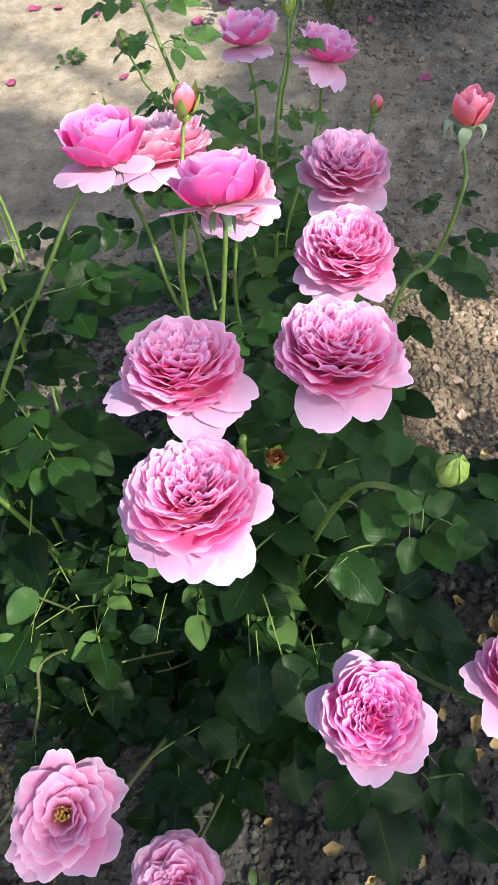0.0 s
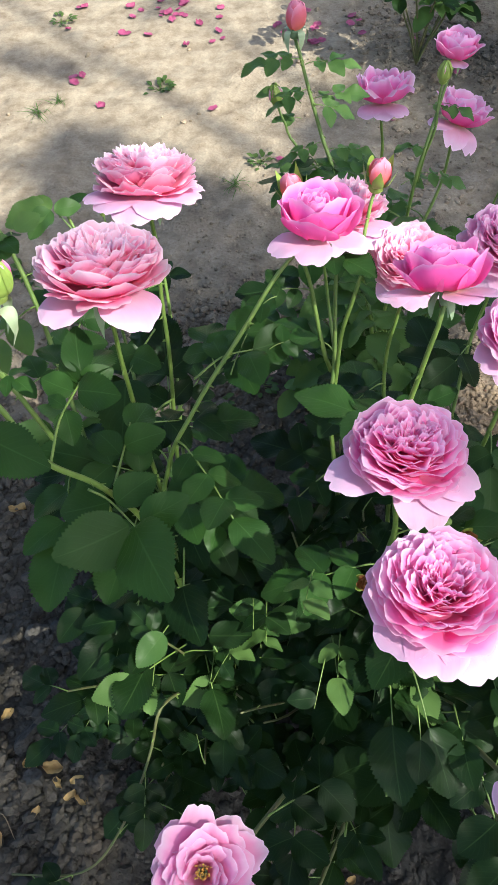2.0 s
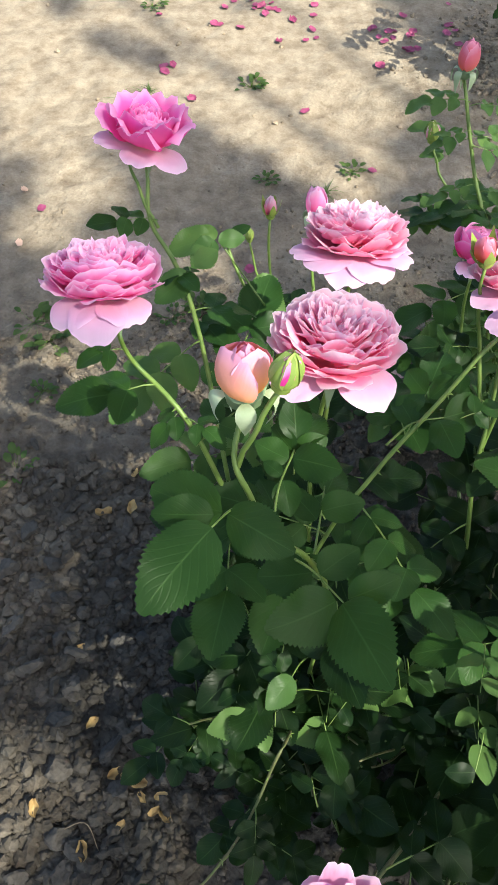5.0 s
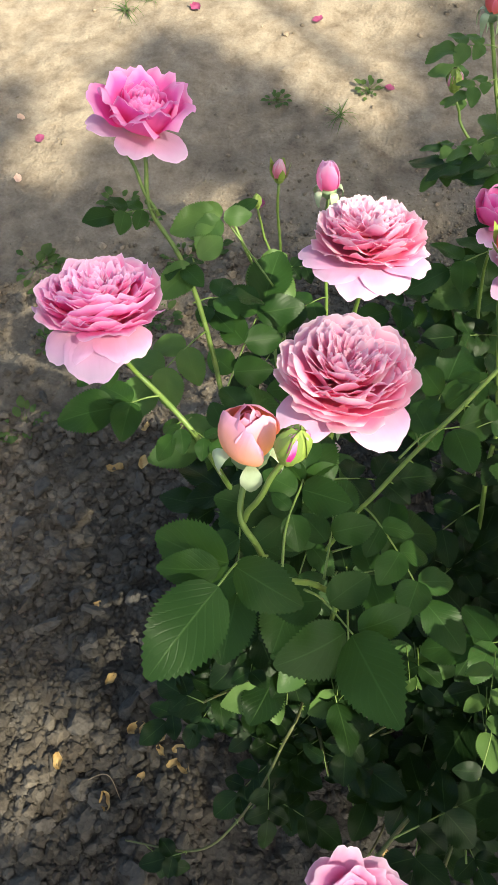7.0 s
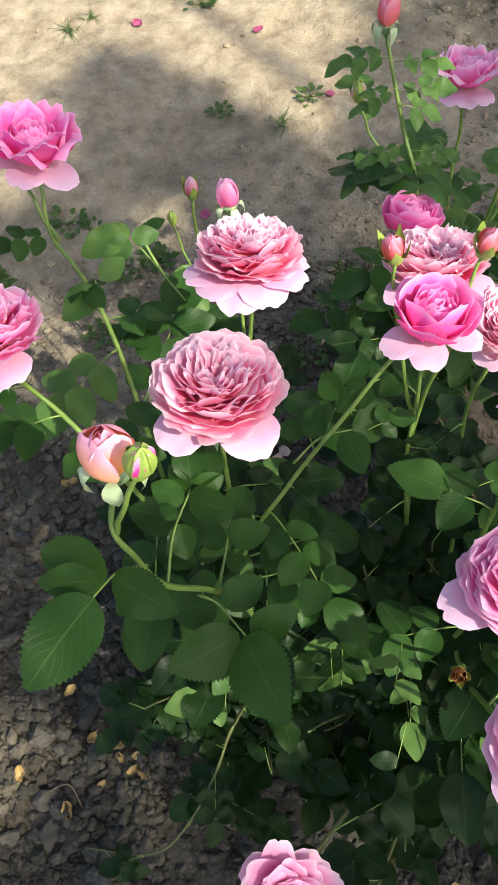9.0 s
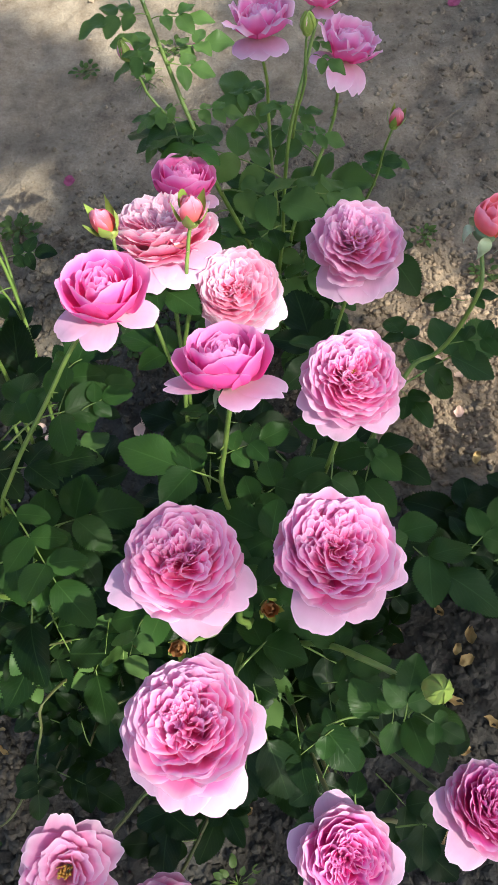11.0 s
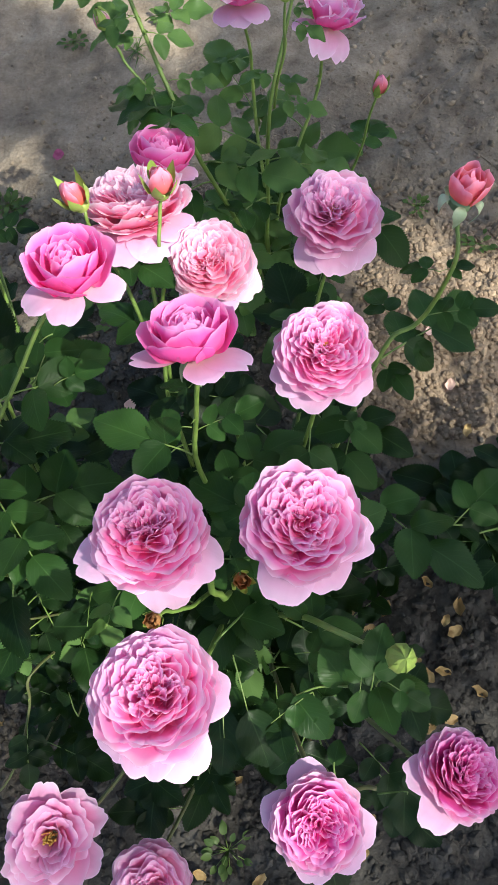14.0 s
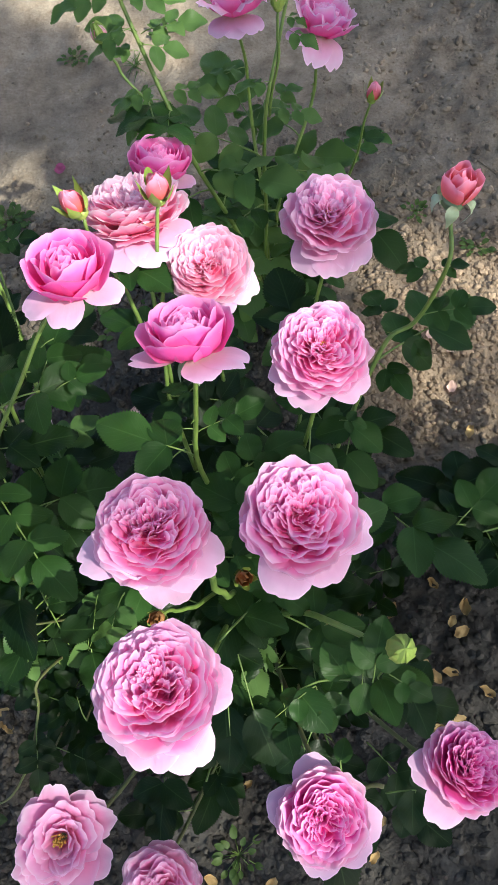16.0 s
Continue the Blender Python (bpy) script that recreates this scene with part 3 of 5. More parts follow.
def leaf_to(bush, start, tip, rng, light_tone=False, pairs=0, grow=1.0):
    """A compound leaf whose stalk starts at one place and whose end leaflet ends at another."""
    d = Vector(tip) - Vector(start)
    pairs = pairs or (2 if d.length > 0.075 else 1)
    whole = 0.138 if pairs == 2 else 0.105
    heading = math.degrees(math.atan2(d.y, d.x))
    rise = math.degrees(math.asin(d.z / d.length)) + 8
    return leaf(bush, start, heading, rise, rng.uniform(-10, 10), grow * d.length / whole, pairs, rng, light_tone)


def spread_leaf(bush, stalk, blades, rng, pool=None):
    """A compound leaf given leaflet by leaflet. stalk: points of its stalk; blades: (base, tip) of each leaflet."""
    pool = pool or UPPER_LIT_LEAFLETS
    ob = part("leaf", tube("leaf", smooth_line([np.array(p) - np.array(bush.location) for p in stalk], 5), 0.0014, 0.0008, STEM, 5), bush)
    for base, tip in blades:
        y = Vector(tip) - Vector(base)
        x = y.cross(Vector((0.0, -0.5, 0.86))).normalized()
        z = x.cross(y).normalized()
        k = y.length / 0.052
        m = Matrix.Translation(Vector(base) - bush.location) @ Matrix((x, y.normalized(), z)).transposed().to_4x4() @ Matrix.Scale(k, 4) @ Euler((0, radians(rng.uniform(-12, 12)), 0)).to_matrix().to_4x4()
        one_leaf = part("leaflet", pool[rng.integers(len(pool))], ob, m)
        LEAFLET_PLACES.append((one_leaf, [Vector(base).lerp(Vector(tip), q) for q in (0.0, 0.5, 1.0)]))
    return ob


# ---- bushes ----
def bush_at(x, y, label):
    ob = new("rose_bush")
    ob.location = (x, y, 0)
    return tagged(ob, label, "rose bush", "rose bushes")


def cane(bush, points, r0=0.0038, r1=0.0021, mat=None, leaves=0, seed=0, low=0.12, high=0.85, light_tone=0.0, scale=1.2, thorns=True, lit_above=0.6):
    """A stem from the ground or a fork up to a bloom, with leaves along it."""
    rng = np.random.default_rng(seed)
    pts = [np.array(p, float) - np.array(bush.location) for p in points]
    line = smooth_line(pts, 7)
    s = np.linspace(0, 1, len(line))[:, None]
    ph = rng.uniform(0, 6.28, (3, 2))
    swing = sum(np.sin(s * w + p[None, :]) * k for w, k, p in ((7, 1.0, ph[0]), (15, 0.4, ph[1]), (26, 0.15, ph[2])))
    size = min(0.005, 0.015 * float(np.linalg.norm(pts[-1] - pts[0])))
    line[:, :2] += size * swing * np.sin(s * math.pi) ** 0.6
    ob = part("stem", tube("stem", line, r0, r1, mat or STEM), bush)
    seg = np.linalg.norm(np.diff(line, axis=0), axis=1)
    cum = np.concatenate([[0], np.cumsum(seg)]) / seg.sum()
    if thorns:
        verts, faces = [], []
        for _ in range(int(seg.sum() / 0.045)):
            q = rng.uniform(0.05, 0.9)
            i = min(int(np.searchsorted(cum, q)), len(line) - 2)
            p, a = line[i], rng.uniform(0, 6.28)
            d = np.array([math.cos(a), math.sin(a), 0])
            t = np.cross(d, [0, 0, 1])
            r = r0 + (r1 - r0) * q
            k = len(verts)
            verts += [p + d * r * 0.5 + np.array([0, 0, 0.003]), p + d * r * 0.5 - np.array([0, 0, 0.003]), p + d * r * 0.5 + t * 0.0012, p + d * r * 0.5 - t * 0.0012, p + d * (r + 0.005) - np.array([0, 0, 0.002])]
            faces += [(k, k + 2, k + 4), (k + 2, k + 1, k + 4), (k + 1, k + 3, k + 4), (k + 3, k, k + 4)]
        if verts:
            tagged(part("prickle", mesh("prickle", verts, faces, STEM, smooth=False), ob), kind="stuff")
    head = rng.uniform(0, 360)
    for k in range(leaves):
        q = low + (high - low) * (k + rng.uniform(0.2, 0.8)) / leaves
        i = min(int(np.searchsorted(cum, q)), len(line) - 1)
        p = line[i] + np.array(bush.location)
        head += 137.5 + rng.uniform(-25, 25)
        sc = scale * rng.uniform(0.8, 1.12) * (1.0 if q < 0.75 else 0.8)
        # Leaves above a set height get the lighter tone, as if lit.
        leaf(bush, p, head, rng.uniform(-12, 32), rng.uniform(-18, 18), sc, int(rng.choice([2, 2, 2, 3] if q < 0.8 else [1, 2])), rng, light_tone=rng.random() < light_tone or ("upper_lit" if p[2] > lit_above and rng.random() < 0.92 else False))
    return line + np.array(bush.location)


# ---- ground ----
def hash_noise(x, y, seed):
    """Smooth value noise on arrays."""
    xi, yi = np.floor(x).astype(np.int64), np.floor(y).astype(np.int64)
    xf, yf = x - xi, y - yi
    xf, yf = xf * xf * (3 - 2 * xf), yf * yf * (3 - 2 * yf)

    def h(a, b):
        v = (a * 374761393 + b * 668265263 + seed * 982451653) & 0x7FFFFFFF
        v = ((v ^ (v >> 13)) * 1274126177) & 0x7FFFFFFF
        return ((v ^ (v >> 16)) & 0xFFFF) / 65535.0

    a, b, c, d = h(xi, yi), h(xi + 1, yi), h(xi, yi + 1), h(xi + 1, yi + 1)
    return (a * (1 - xf) + b * xf) * (1 - yf) + (c * (1 - xf) + d * xf) * yf - 0.5


def soil_height(x, y):
    x, y = np.asarray(x, float), np.asarray(y, float)
    dug = 1 / (1 + np.exp(np.clip((y + 0.5 * hash_noise(x * 2, y * 2, 3) - 1.25) * 5, -30, 30)))  # loose soil round the bushes
    dug = np.maximum(dug, 1 / (1 + np.exp(np.clip((np.hypot((x - 1.15) * 1.1, (y - 1.6) * 0.8) - 0.75) * 7, -30, 30))))
    z = 0.03 * hash_noise(x * 2.1, y * 2.1, 1) + 0.02 * hash_noise(x * 6, y * 6, 2)
    z = z + (0.011 + 0.009 * dug) * hash_noise(x * 19, y * 19, 4) + (0.004 + 0.008 * dug) * hash_noise(x * 47, y * 47, 5) + 0.003 * hash_noise(x * 110, y * 110, 6)
    near = np.exp(-((x / 4) ** 2 + ((y - 1) / 4) ** 2))
    return z * near - 0.004


def axis_steps(lo, hi, step, reach):
    mid = np.arange(lo, hi, step)
    out, d, p = [], step, hi
    while p < reach:
        out.append(p)
        d *= 1.25
        p += d
    low, d, p = [], step, lo - step
    while p > -reach:
        low.append(p)
        d *= 1.25
        p -= d
    return np.array(low[::-1] + list(mid) + out)


gx, gy = axis_steps(-1.7, 1.4, 0.009, 400), axis_steps(-0.3, 3.4, 0.009, 400)
GX, GY = np.meshgrid(gx, gy)
verts = np.stack([GX, GY, soil_height(GX, GY)], -1).reshape(-1, 3)
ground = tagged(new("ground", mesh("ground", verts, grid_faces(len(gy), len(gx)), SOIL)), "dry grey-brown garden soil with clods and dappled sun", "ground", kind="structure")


def rock_mesh(rng, mat, sub=3):
    """A lump of soil with worn facets."""
    bm = bmesh.new()
    bmesh.ops.create_icosphere(bm, subdivisions=sub, radius=1)
    ax = rng.uniform(0.65, 1.15, 3) * np.array([1, 1, 0.75])
    cuts = rng.normal(size=(9, 3))
    cuts /= np.linalg.norm(cuts, axis=1)[:, None]
    off = rng.uniform(0.5, 0.85, 9)
    wave, ph = rng.normal(size=(7, 3)) * 5.0, rng.uniform(0, 6.28, 7)
    for v in bm.verts:
        p = np.array(v.co)
        n = p.copy()
        for c, o in zip(cuts, off):
            d = p @ c - o
            if d > 0:
                p = p - c * d
        v.co = (p + n * (0.022 * float(np.sin(wave @ n + ph).sum()) / 1.5 + 0.03 * float(np.sin(3.1 * (wave @ n) + 2 * ph).sum()) / 1.5)) * ax
    me = bpy.data.meshes.new("clod")
    bm.to_mesh(me)
    bm.free()
    me.materials.append(mat)
    me.polygons.foreach_set("use_smooth", np.ones(len(me.polygons), dtype=bool))
    me.set_sharp_from_angle(angle=radians(24))
    return me


rock_rng = np.random.default_rng(21)
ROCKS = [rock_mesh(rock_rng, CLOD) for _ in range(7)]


# ---- the rose bushes ----
left = bush_at(-0.25, 0.5, "tall rose bush with pale pink double blooms and dark leaves")
mid = bush_at(0.03, 0.47, "dense rose bush with many pink double blooms over dark green leaves")
back = bush_at(0.1, 1.12, "small rose bush with deep pink cupped blooms on open soil")

LB, MB, BB = (-0.25, 0.5, 0.0), (0.03, 0.47, 0.0), (0.1, 1.12, 0.0)

# left bush
e = bloom(left, (-0.283, 0.555, 0.955), 17, 90, 0.061, "rosette", 11, [(-135, 0.75, 0.4), (-52, 0.75, 0.62)], PALE)
cane(left, [LB, (-0.27, 0.53, 0.4), (-0.29, 0.565, 0.75), e], leaves=7, seed=1, high=0.8)
e = bloom(left, (-0.261, 0.724, 0.925), 22, 90, 0.056, "rosette", 12, [(-160, 0.3, 0.6), (-130, 0.45, 0.5), (-100, 0.7, 0.6), (-70, 0.6, 0.55), (-35, 0.35, 0.55), (10, 0.4, 0.4)], PALE)
cane(left, [LB, (-0.26, 0.6, 0.35), (-0.265, 0.7, 0.7), e], leaves=6, seed=2, high=0.75)
e = bloom(left, (-0.485, 0.606, 0.965), 27, 95, 0.057, "rosette", 13, [(-120, 0.85, 0.58), (-88, 0.9, 0.62), (-55, 0.8, 0.54)], PINK)
cane(left, [LB, (-0.32, 0.53, 0.45), (-0.402, 0.568, 0.77), (-0.475, 0.612, 0.83), e], leaves=8, seed=3, high=0.9)
e = bloom(left, (-0.486, 0.858, 0.935), 14, 40, 0.047, "cup", 14, [(-165, 0.2, 0.55), (-40, 0.3, 0.6), (-95, 0.15, 0.5)], DEEP)
cane(left, [LB, (-0.36, 0.6, 0.45), (-0.435, 0.751, 0.76), (-0.48, 0.812, 0.844), e], leaves=8, seed=4, high=0.85, light_tone=0.4)
eb = bud(left, (-0.52, 0.87, 0.925), 10, 120, 0.012, 0.03, DEEP, 15, "half")
cane(left, [(-0.476, 0.808, 0.838), (-0.5, 0.835, 0.87), eb], 0.0022, 0.0018, thorns=False)
# the forked stem with the peach bud and the green bud
eo = bud(left, (-0.354, 0.461, 1.015), 5, 90, 0.0225, 0.041, PEACH, 16, "back", 0.2)
cane(left, [LB, (-0.25, 0.47, 0.4), (-0.272, 0.43, 0.7), (-0.297, 0.412, 0.805), (-0.327, 0.406, 0.87), (-0.345, 0.416, 0.92), (-0.355, 0.428, 0.951), eo], 0.0034, 0.0022, leaves=5, seed=5, low=0.15, high=0.5)
eg = bud(left, (-0.325, 0.441, 1.042), 12, 20, 0.0118, 0.027, CRIMSON, 17, "up")
cane(left, [(-0.356, 0.424, 0.946), (-0.346, 0.428, 0.985), eg], 0.0024, 0.002, thorns=False)
es = bud(left, (-0.352, 1.025, 0.705), 4, 90, 0.011, 0.03, PALE, 18, "half")
cane(left, [LB, (-0.3, 0.75, 0.3), (-0.345, 0.98, 0.5), es], 0.0034, 0.002, leaves=6, seed=6, low=0.3, high=0.85, scale=0.9)
es = bud(left, (-0.292, 0.905, 0.812), 8, 120, 0.016, 0.036, PINK, 19, "back", 0.3)
cane(left, [LB, (-0.27, 0.7, 0.4), (-0.285, 0.86, 0.65), es], 0.0034, 0.002, leaves=5, seed=7, high=0.85)
es = bud(left, (-0.381, 0.996, 0.675), 8, 120, 0.007, 0.018, BUDGREEN, 20, "up")
cane(left, [(-0.335, 0.93, 0.46), (-0.36, 0.97, 0.58), es], 0.0022, 0.0016, thorns=False)
# pale twig
tip = (-0.405, 0.9, 0.735)
cane(left, [LB, (-0.3, 0.66, 0.4), (-0.35, 0.83, 0.6), tip], 0.0034, 0.002, leaves=4, seed=8, high=1.0, light_tone=1.0)
# long leaning stem
e = bloom(left, (-0.092, 0.642, 0.925), 12, 80, 0.042, "goblet", 21, [(-150, 0.45, 0.6), (-100, 0.55, 0.5), (-20, 0.3, 0.6)], DEEP)
cane(left, [LB, (-0.29, 0.5, 0.45), (-0.262, 0.528, 0.68), (-0.22, 0.551, 0.757), (-0.16, 0.592, 0.835), (-0.117, 0.623, 0.885), e], 0.0029, 0.002, leaves=10, seed=9, high=0.85)

# middle bush
def flowering_stem(bush, foot, place, tilt, az, R, kind, seed, guards, mat, via, leaves, seed_leaves, bark=None):
    """A stem from the foot of its bush with a bloom at the top."""
    end = bloom(bush, place, tilt, az, R, kind, seed, guards, CRIMSON if seed in (41, 42) else mat, mat)
    cane(bush, [foot, *via, end], 0.004, 0.0023, leaves=leaves, seed=seed_leaves, low=0.2, mat=bark)


flowering_stem(mid, MB, (-0.027, 0.283, 0.885), 11, 90, 0.0535, "rosette", 31, [(-140, 0.55, 0.5), (-100, 0.5, 0.5), (-65, 0.5, 0.55), (0, 0.2, 0.3)], PINK, [(0.01, 0.4, 0.45), (-0.015, 0.31, 0.72)], 7, seed_leaves=60)
flowering_stem(mid, MB, (-0.032, 0.411, 0.875), 11, 90, 0.054, "rosette", 32, [(-165, 0.2, 0.6), (-75, 0.85, 0.75), (-25, 0.4, 0.55), (-45, 0.75, 0.6)], PINK, [(0.0, 0.44, 0.45), (-0.025, 0.42, 0.7)], 7, seed_leaves=61)
flowering_stem(mid, MB, (0.096, 0.412, 0.873), 9, 60, 0.056, "rosette", 33, [(-110, 0.7, 0.6), (-60, 0.75, 0.65), (-10, 0.4, 0.55)], PINK, [(0.05, 0.45, 0.45), (0.085, 0.43, 0.7)], 7, seed_leaves=62)
flowering_stem(mid, MB, (0.136, 0.61, 0.797), 2, -90, 0.056, "rosette", 34, [(-150, 0.45, 0.55), (-115, 0.7, 0.6), (-50, 0.65, 0.65)], PINK, [(0.06, 0.52, 0.4), (0.12, 0.59, 0.65)], 6, seed_leaves=63)
flowering_stem(mid, MB, (0.169, 0.82, 0.742), 5, -90, 0.061, "loose", 35, [(-125, 0.75, 0.55), (-90, 0.7, 0.55), (-55, 0.7, 0.6)], LILAC, [(0.08, 0.6, 0.3), (0.15, 0.77, 0.55)], 6, seed_leaves=64)
flowering_stem(mid, MB, (0.014, 0.562, 0.925), 34, 96, 0.042, "goblet", 36, [(175, 0.1, 0.75), (-70, 0.5, 0.5), (-25, 0.3, 0.7)], DEEP, [(0.02, 0.5, 0.45), (0.0, 0.52, 0.74)], 6, seed_leaves=65)
flowering_stem(mid, MB, (0.025, 0.724, 0.799), 12, -80, 0.051, "rosette", 37, [(-120, 0.7, 0.5), (-80, 0.7, 0.55), (-30, 0.5, 0.6)], PALE, [(0.03, 0.58, 0.35), (0.02, 0.7, 0.6)], 5, seed_leaves=66)
flowering_stem(mid, MB, (-0.054, 0.8, 0.82), 24, 100, 0.064, "rosette", 38, [(-140, 0.5, 0.6), (-105, 0.65, 0.6), (-70, 0.65, 0.6), (-35, 0.5, 0.6)], PALE, [(-0.04, 0.62, 0.45), (-0.058, 0.72, 0.65)], 7, seed_leaves=67)
flowering_stem(mid, MB, (-0.043, 0.985, 0.68), 20, 60, 0.046, "goblet", 39, [(-20, 0.3, 0.5), (-120, 0.4, 0.5)], DEEP, [(0.0, 0.75, 0.3), (-0.04, 0.95, 0.5)], 3, seed_leaves=68)
flowering_stem(mid, MB, (-0.225, 0.146, 0.478), 10, -60, 0.064, "open", 40, [], LILAC, [(-0.05, 0.35, 0.3), (-0.2, 0.17, 0.36)], 4, seed_leaves=69, bark=CANE)
flowering_stem(mid, MB, (0.093, 0.167, 0.69), 5, -90, 0.048, "rosette", 41, [(-50, 0.2, 0.55), (-15, 0.3, 0.6), (-100, 0.2, 0.5), (100, 0.3, 0.55), (165, 0.2, 0.5)], PINK, [(0.06, 0.32, 0.4), (0.09, 0.2, 0.58)], 6, seed_leaves=70, bark=CANE)
flowering_stem(mid, MB, (0.249, 0.201, 0.628), 30, 30, 0.049, "rosette", 42, [(-130, 0.6, 0.85), (175, 0.4, 0.6)], PINK, [(0.09, 0.36, 0.38), (0.2, 0.22, 0.5)], 4, seed_leaves=71, bark=CANE)
flowering_stem(mid, MB, (-0.12, 0.078, 0.395), 8, -90, 0.057, "loose", 43, [], LILAC, [(-0.02, 0.3, 0.2), (-0.11, 0.12, 0.3)], 3, seed_leaves=72, bark=CANE)
e = bud(mid, (-0.016, 0.762, 0.886), 5, 0, 0.0138, 0.032, CORAL, 44, "half")
cane(mid, [(-0.052, 0.69, 0.58), (-0.042, 0.715, 0.72), (-0.03, 0.734, 0.805), e], 0.003, 0.002, thorns=False)
e = bud(mid, (-0.11, 0.775, 0.862), 14, 180, 0.0138, 0.032, CORAL, 45, "half")
cane(mid, [(-0.056, 0.71, 0.62), (-0.095, 0.76, 0.76), e], 0.003, 0.002, thorns=False, leaves=2, seed=96, scale=0.8)
e = bud(mid, (0.298, 0.767, 0.834), 8, 40, 0.021, 0.036, CORAL, 46, "back", 1.0)
cane(mid, [MB, (0.12, 0.56, 0.35), (0.219, 0.675, 0.621), (0.262, 0.701, 0.67), (0.287, 0.72, 0.765), e], 0.0037, 0.0024, leaves=7, seed=90, high=0.8, scale=1.4, lit_above=0.3)
e = bud(mid, (0.166, 0.298, 0.852), 6, -50, 0.0125, 0.027, BUDGREEN, 47, "up")
cane(mid, [MB, (0.06, 0.39, 0.5), (0.11, 0.34, 0.75), (0.148, 0.318, 0.785), (0.158, 0.308, 0.81), e], 0.0038, 0.0022, leaves=6, seed=91, high=0.76, scale=1.1)

# back bush
BACK = [
    ((0.079, 1.317, 0.66), 16, 90, 0.052, "cup", 51, [(-130, 0.6, 0.6), (-60, 0.5, 0.6), (-95, 0.7, 0.5)], PINK, [(0.1, 1.2, 0.3), (0.085, 1.29, 0.5)], 6),
    ((0.215, 1.281, 0.635), 24, 30, 0.052, "cup", 52, [(-100, 0.8, 0.8), (-60, 0.9, 0.8), (-150, 0.5, 0.6)], PINK, [(0.12, 1.16, 0.3), (0.19, 1.24, 0.5)], 6),
    ((0.157, 1.181, 0.8), 8, 60, 0.036, "goblet", 53, [(-90, 0.3, 0.4)], PINK, [(0.09, 1.1, 0.35), (0.11, 1.1, 0.62)], 6),
]
for k, (place, tilt, az, R, kind, seed, guards, mat, via, nl) in enumerate(BACK):
    e = bloom(back, place, tilt, az, R, kind, seed, guards, mat)
    cane(back, [BB, *via, e], 0.0042, 0.0025, leaves=nl, seed=70 + k, high=0.75, scale=1.3, lit_above=0.1, light_tone=0.6)
e = bud(back, (0.136, 1.146, 0.784), 6, -90, 0.011, 0.028, PALE, 54, "up")
cane(back, [(0.115, 1.11, 0.62), (0.13, 1.13, 0.7), e], 0.0024, 0.0018, thorns=False)
e = bud(back, (-0.085, 1.19, 0.85), 6, 90, 0.017, 0.04, CORAL, 55, "back", 0.3)
cane(back, [BB, (0.06, 1.06, 0.35), (-0.012, 1.085, 0.628), (-0.05, 1.13, 0.71), e], 0.0044, 0.0026, leaves=9, seed=75, low=0.2, high=0.82, scale=1.3, lit_above=0.1, light_tone=0.6)
e = bud(back, (-0.115, 1.171, 0.744), 10, 180, 0.012, 0.028, PALE, 56, "up")
cane(back, [(-0.02, 1.095, 0.62), (-0.09, 1.15, 0.68), e], 0.0024, 0.0018, thorns=False, leaves=1, seed=78)
e = bud(back, (0.28, 1.161, 0.598), 8, 20, 0.0115, 0.03, CORAL, 57, "half")
cane(back, [BB, (0.2, 1.18, 0.25), (0.26, 1.165, 0.45), e], 0.0034, 0.002, leaves=5, seed=76, high=0.85, lit_above=0.1)


# leafy side shoots that fill the lower bush
def shoots(bush, base, count, centre, spread, zlo, zhi, seed, leaves=4, scale=1.0, lit_above=0.62, light_tone=0.0):
    rng = np.random.default_rng(seed)
    for k in range(count):
        a, d = rng.uniform(0, 6.28), math.sqrt(rng.uniform(0.02, 1))
        end = np.array([centre[0] + spread[0] * d * math.cos(a), centre[1] + spread[1] * d * math.sin(a), rng.uniform(zlo, zhi) * (1.0 - 0.3 * d)])
        b = np.array(base)
        h = b + (end - b) * rng.uniform(0.3, 0.5)
        h[2] = end[2] * rng.uniform(0.35, 0.55)
        start = b + np.array([rng.uniform(-0.03, 0.03), rng.uniform(-0.03, 0.03), 0])
        cane(bush, [start, h, end], 0.0034, 0.0015, mat=CANE if k % 3 else STEM, leaves=leaves, seed=seed * 100 + k, low=0.3, high=1.0, scale=scale, lit_above=lit_above, light_tone=light_tone)


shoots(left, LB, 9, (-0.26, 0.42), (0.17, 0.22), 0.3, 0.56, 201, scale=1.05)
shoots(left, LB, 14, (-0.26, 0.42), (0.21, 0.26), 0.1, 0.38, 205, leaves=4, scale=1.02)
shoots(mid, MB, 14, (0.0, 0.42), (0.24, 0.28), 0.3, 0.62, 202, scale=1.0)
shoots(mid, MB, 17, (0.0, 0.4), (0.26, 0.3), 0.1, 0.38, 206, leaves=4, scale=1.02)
shoots(back, BB, 9, (0.11, 1.14), (0.2, 0.16), 0.15, 0.5, 203, leaves=3, scale=1.2, lit_above=0.1, light_tone=0.5)
side = bush_at(0.62, 0.62, "low leafy rose bush without blooms on dark soil")
shoots(side, (0.62, 0.62, 0.0), 8, (0.56, 0.58), (0.22, 0.12), 0.2, 0.42, 204, leaves=3, scale=1.4, lit_above=0.22)


